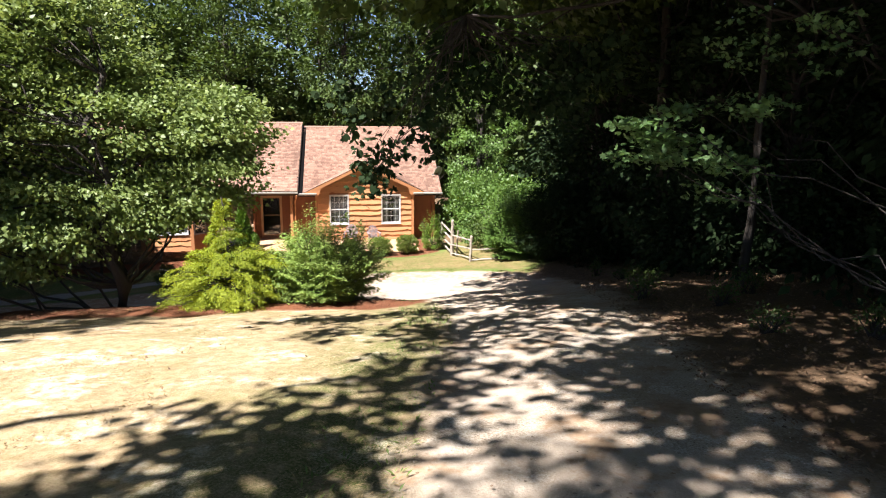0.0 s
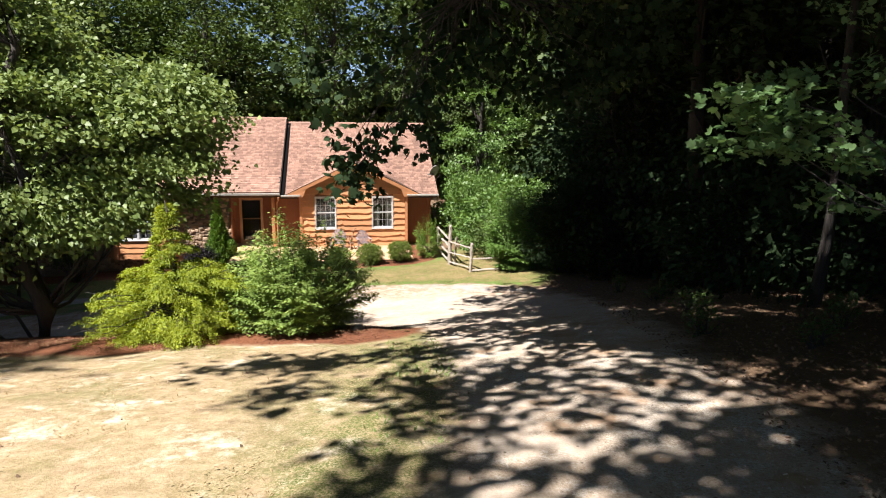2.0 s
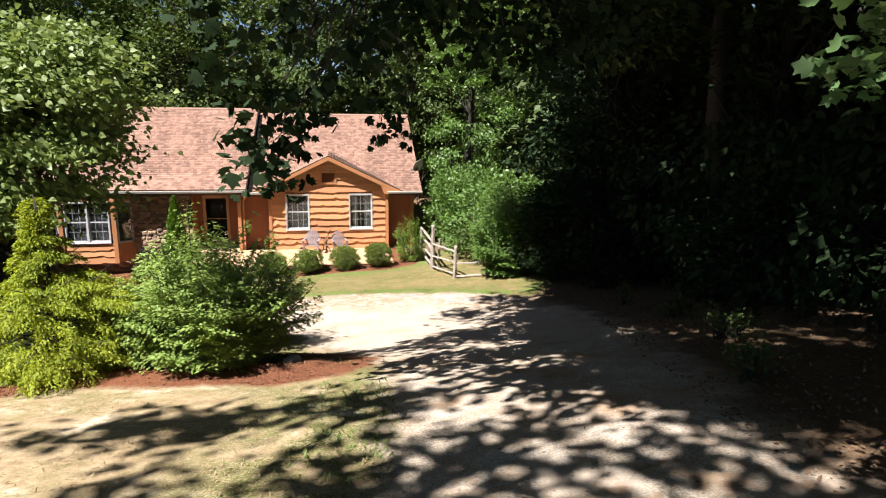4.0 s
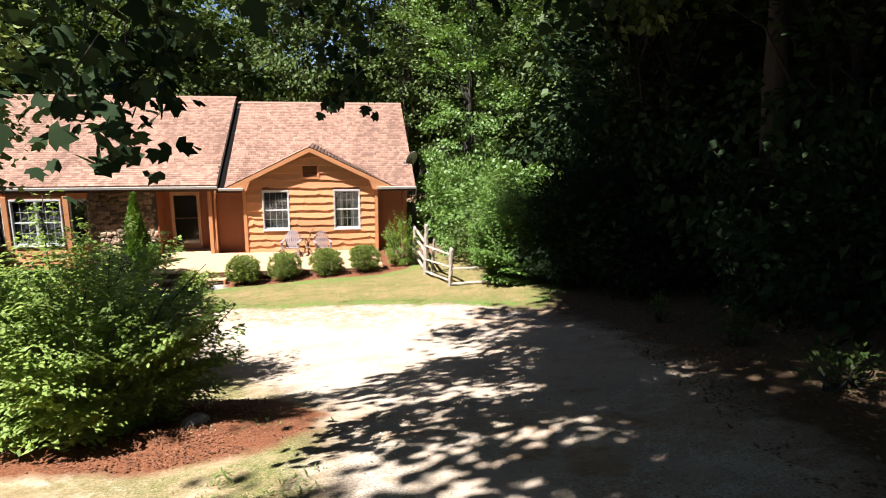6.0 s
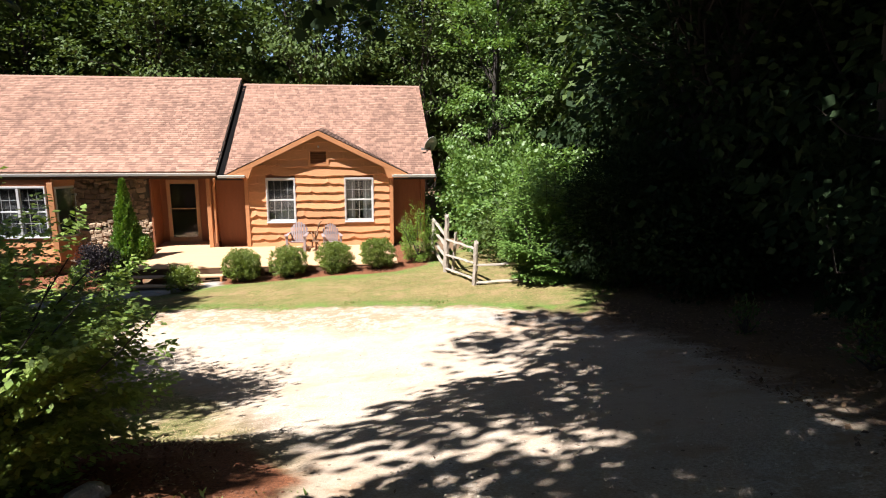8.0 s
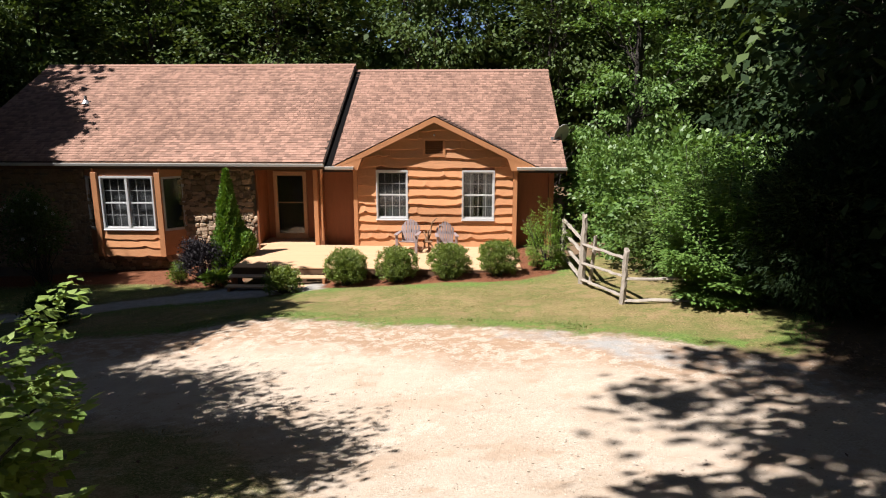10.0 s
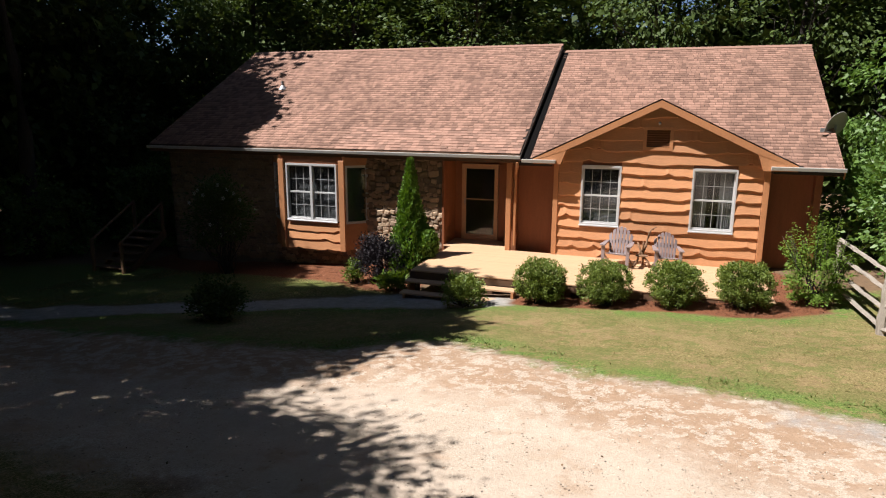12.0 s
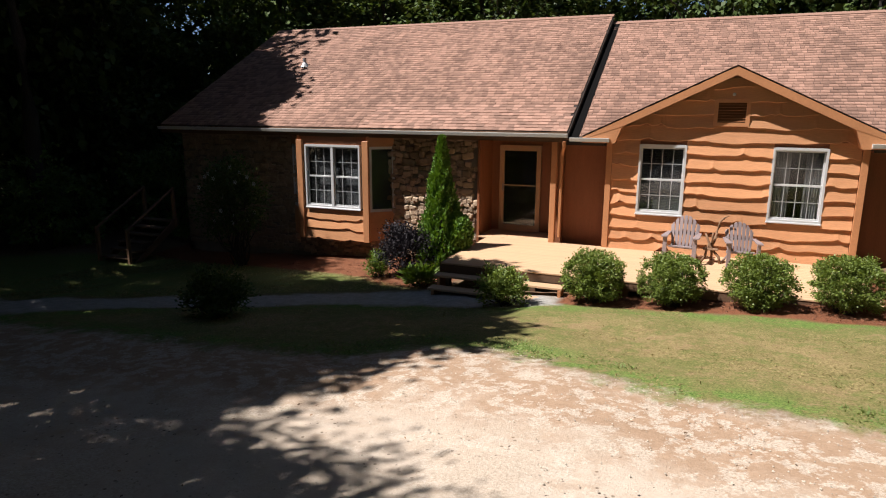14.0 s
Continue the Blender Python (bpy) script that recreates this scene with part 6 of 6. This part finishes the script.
limb(bm, (0.2, 0.1, 0.92), (0.3, 0.08, 1.0), 0.022, 0.012, rt_, 2, 0.1, 6)
part("twisted_branch", bm, M["rustic"], stand_t, smooth=True)
part("shelf", soft_boxes(0.01, (-0.15, 0.15, -0.12, 0.12, 0.27, 0.30)), M["rustic"], stand_t)

# ---- stones, litter, stairs in the shade ----
bm = bmesh.new()
bmesh.ops.create_icosphere(bm, subdivisions=3, radius=0.25)
for v in bm.verts:
    k = 1 + 0.28 * noise.noise(v.co * 5) + 0.12 * noise.noise(v.co * 14)
    v.co = Vector((v.co.x * 0.95 * k, v.co.y * 0.6 * k, v.co.z * 0.5 * k))
rock = new("rock", mesh_of("rock", bm, M["rock"]))
rock.location = on(-0.55, 15.95, 0.14)
rock.scale = (0.62, 0.62, 0.62)
rock.rotation_euler = (0.1, -0.25, 0.5)
tagged(rock, "pale rough rock at the tip of the mulch bed", "rock")

stair = thing("side_stairs", (-15.9, 32.5, gz(-15.9, 32.5)), "dark wooden stairs with handrails in the shade beside the house", "stairs")
for i in range(6):
    part("tread", soft_boxes(0.006, (-0.55, 0.55, 0.30 * i, 0.30 * i + 0.29, 0.17 * (i + 1) - 0.04, 0.17 * (i + 1))), M["dark_wood"], stair)
for sx in (-0.58, 0.58):
    bm = bmesh.new()
    prism(bm, [(sx, -0.05, -0.1), (sx, 0.2, -0.1), (sx, 1.85, 0.85), (sx, 1.85, 1.05), (sx, 1.7, 1.05)], (0.04, 0, 0))
    part("stringer", bm, M["dark_wood"], stair)
    part("handrail", rough_bar((sx, -0.05, 0.95), (sx, 1.8, 1.98), 0.045, 0.045, rf, 3, 0.8, 6), M["rustic"], stair)
    for yy, z0 in ((0.0, 0.0), (1.75, 0.9)):
        part("post", soft_boxes(0.006, (sx - 0.045, sx + 0.045, yy - 0.045, yy + 0.045, z0 - 0.1, z0 + 1.02)), M["rustic"], stair)


def scatter(name, poly, n, rng, mat, label, category, size, kind="blade", edge=0.0, keep=None, lift=0.35):
    """Many small bits over an area, as one object of stuff."""
    poly_a = np.array(poly)
    lo, hi = poly_a.min(0), poly_a.max(0)
    lo, hi = np.maximum(lo, (-16, -3)), np.minimum(hi, (9, 36))
    p = rng.uniform(lo, hi, (n, 2))
    p = p[inside(p[:, 0], p[:, 1], poly) > edge]
    if keep is not None:
        p = p[keep(p[:, 0], p[:, 1])]
    z = ground_z(p[:, 0], p[:, 1]) + np.clip(inside(p[:, 0], p[:, 1], BED), 0, 0.8) * 0.16
    c = np.column_stack([p, z])
    k = len(c)
    if kind == "blade":
        d = np.column_stack([rng.normal(0, 1.1, k), rng.normal(0, 1.1, k), np.full(k, lift)])
        c[:, 2] -= 0.008
        me = leaves(name, c, size, mat, rng, LEAF_BLADE, 0, 0.85, spread=0.05, along=d)
    elif kind == "flat":
        c[:, 2] += 0.012
        me = leaves(name, c, size, mat, rng, LEAF_OVAL, 0, 0.85)
    else:
        c[:, 2] += 0.005
        s = size * rng.uniform(0.4, 1.5, (k, 1, 1)) * rng.uniform(0.7, 1.3, (k, 1, 3))
        tetra = np.array(((-0.5, -0.4, 0), (0.5, -0.45, 0.05), (0.45, 0.5, 0), (-0.45, 0.4, 0.05), (-0.25, -0.2, 0.42), (0.28, -0.2, 0.38), (0.2, 0.25, 0.45), (-0.2, 0.2, 0.4)))
        a = rng.uniform(0, 6.28, k)
        ca, sa = np.cos(a)[:, None], np.sin(a)[:, None]
        v = tetra[None] * s
        v = np.stack([v[..., 0] * ca - v[..., 1] * sa, v[..., 0] * sa + v[..., 1] * ca, v[..., 2]], -1) + c[:, None, :]
        f = np.array(((4, 5, 6, 7), (0, 1, 5, 4), (1, 2, 6, 5), (2, 3, 7, 6), (3, 0, 4, 7)))
        me = from_arrays(name, v.reshape(-1, 3), ((np.arange(k) * 8)[:, None, None] + f[None]).reshape(-1, 4), mat)
    return tagged(new(name, me), label, category, kind="stuff")


rq = np.random.default_rng(90)
patch = lambda x, y: np.array([noise.noise((a * 0.55, b * 0.55, 2.0)) > -0.12 for a, b in zip(x, y)])
scatter("lawn_grass", LAWN, 90000, rq, M["grass"], "short dry straw-coloured lawn grass with bare patches", "grass", 0.045, keep=lambda x, y: (x > -10) & (y > 2) & patch(x, y))
drift = lambda x, y: np.array([noise.noise((a * 0.8, b * 1.2, 4.0)) + 0.7 * noise.noise((a * 2.6, b * 2.6, 9.0)) > 0.02 for a, b in zip(x, y)])
scatter("yard_grass", STRIP, 40000, rq, M["grass_green"], "short green and straw grass before the house", "grass", 0.05, keep=drift)
scatter("yard_grass", STRIP, 22000, rq, M["grass_green"], "dry straw-coloured thatch in the grass before the house", "grass", 0.045, keep=lambda x, y: ~drift(x, y))
scatter("yard_grass", YARD, 30000, rq, M["grass_green"], "short shaded grass below the stone wall", "grass", 0.06)
ragged = lambda x, y: np.array([noise.noise((a * 0.7, b * 0.7, 7.0)) + 0.6 * noise.noise((a * 2.3, b * 2.3, 1.0)) > -0.18 for a, b in zip(x, y)])
near_drive = lambda x, y: (inside(x, y, DRIVE) > -0.55) & (x > -5.5) & (x < 4.6) & ragged(x, y)
scatter("weed_fringe", STRIP, 160000, rq, M["grass_edge"], "green weeds and grass fringing the gravel", "grass", 0.055, keep=near_drive, lift=0.7)
scatter("weed_fringe", LAWN, 60000, rq, M["grass_edge"], "green grass along the gravel drive", "grass", 0.07, keep=lambda x, y: (inside(x, y, DRIVE) > -0.9) & (y > 3) & (y < 16) & ragged(x, y), lift=0.9)
scatter("gravel", DRIVE, 45000, rq, M["pebble"], "loose pale gravel and grit on the drive", "gravel", 0.012, "stone")
scatter("mulch_chips", BED, 30000, rq, M["mulch"], "loose red-brown bark mulch", "mulch", 0.032, "flat", 0.05)
scatter("mulch_chips", DECK_BED, 12000, rq, M["mulch"], "loose red-brown bark mulch along the deck", "mulch", 0.04, "flat", 0.05)
scatter("mulch_chips", STONE_BED, 8000, rq, M["mulch"], "loose red-brown bark mulch below the stone wall", "mulch", 0.04, "flat", 0.05)
scatter("fallen_leaves", ((2.2, -3), (9, -3), (9, 30), (5.7, 24), (5.6, 20), (4.0, 14), (2.8, 8)), 40000, rq, M["litter"], "brown fallen leaves on the woodland floor", "leaf litter", 0.055, "flat")
scatter("fallen_leaves", DRIVE, 1000, rq, M["litter"], "scattered dry leaves and bits of bark on the gravel", "leaf litter", 0.035, "flat")
scatter("fallen_leaves", LAWN, 500, rq, M["litter"], "scattered dry leaves on the lawn", "leaf litter", 0.05, "flat", keep=lambda x, y: (x > -9) & (y > 3))
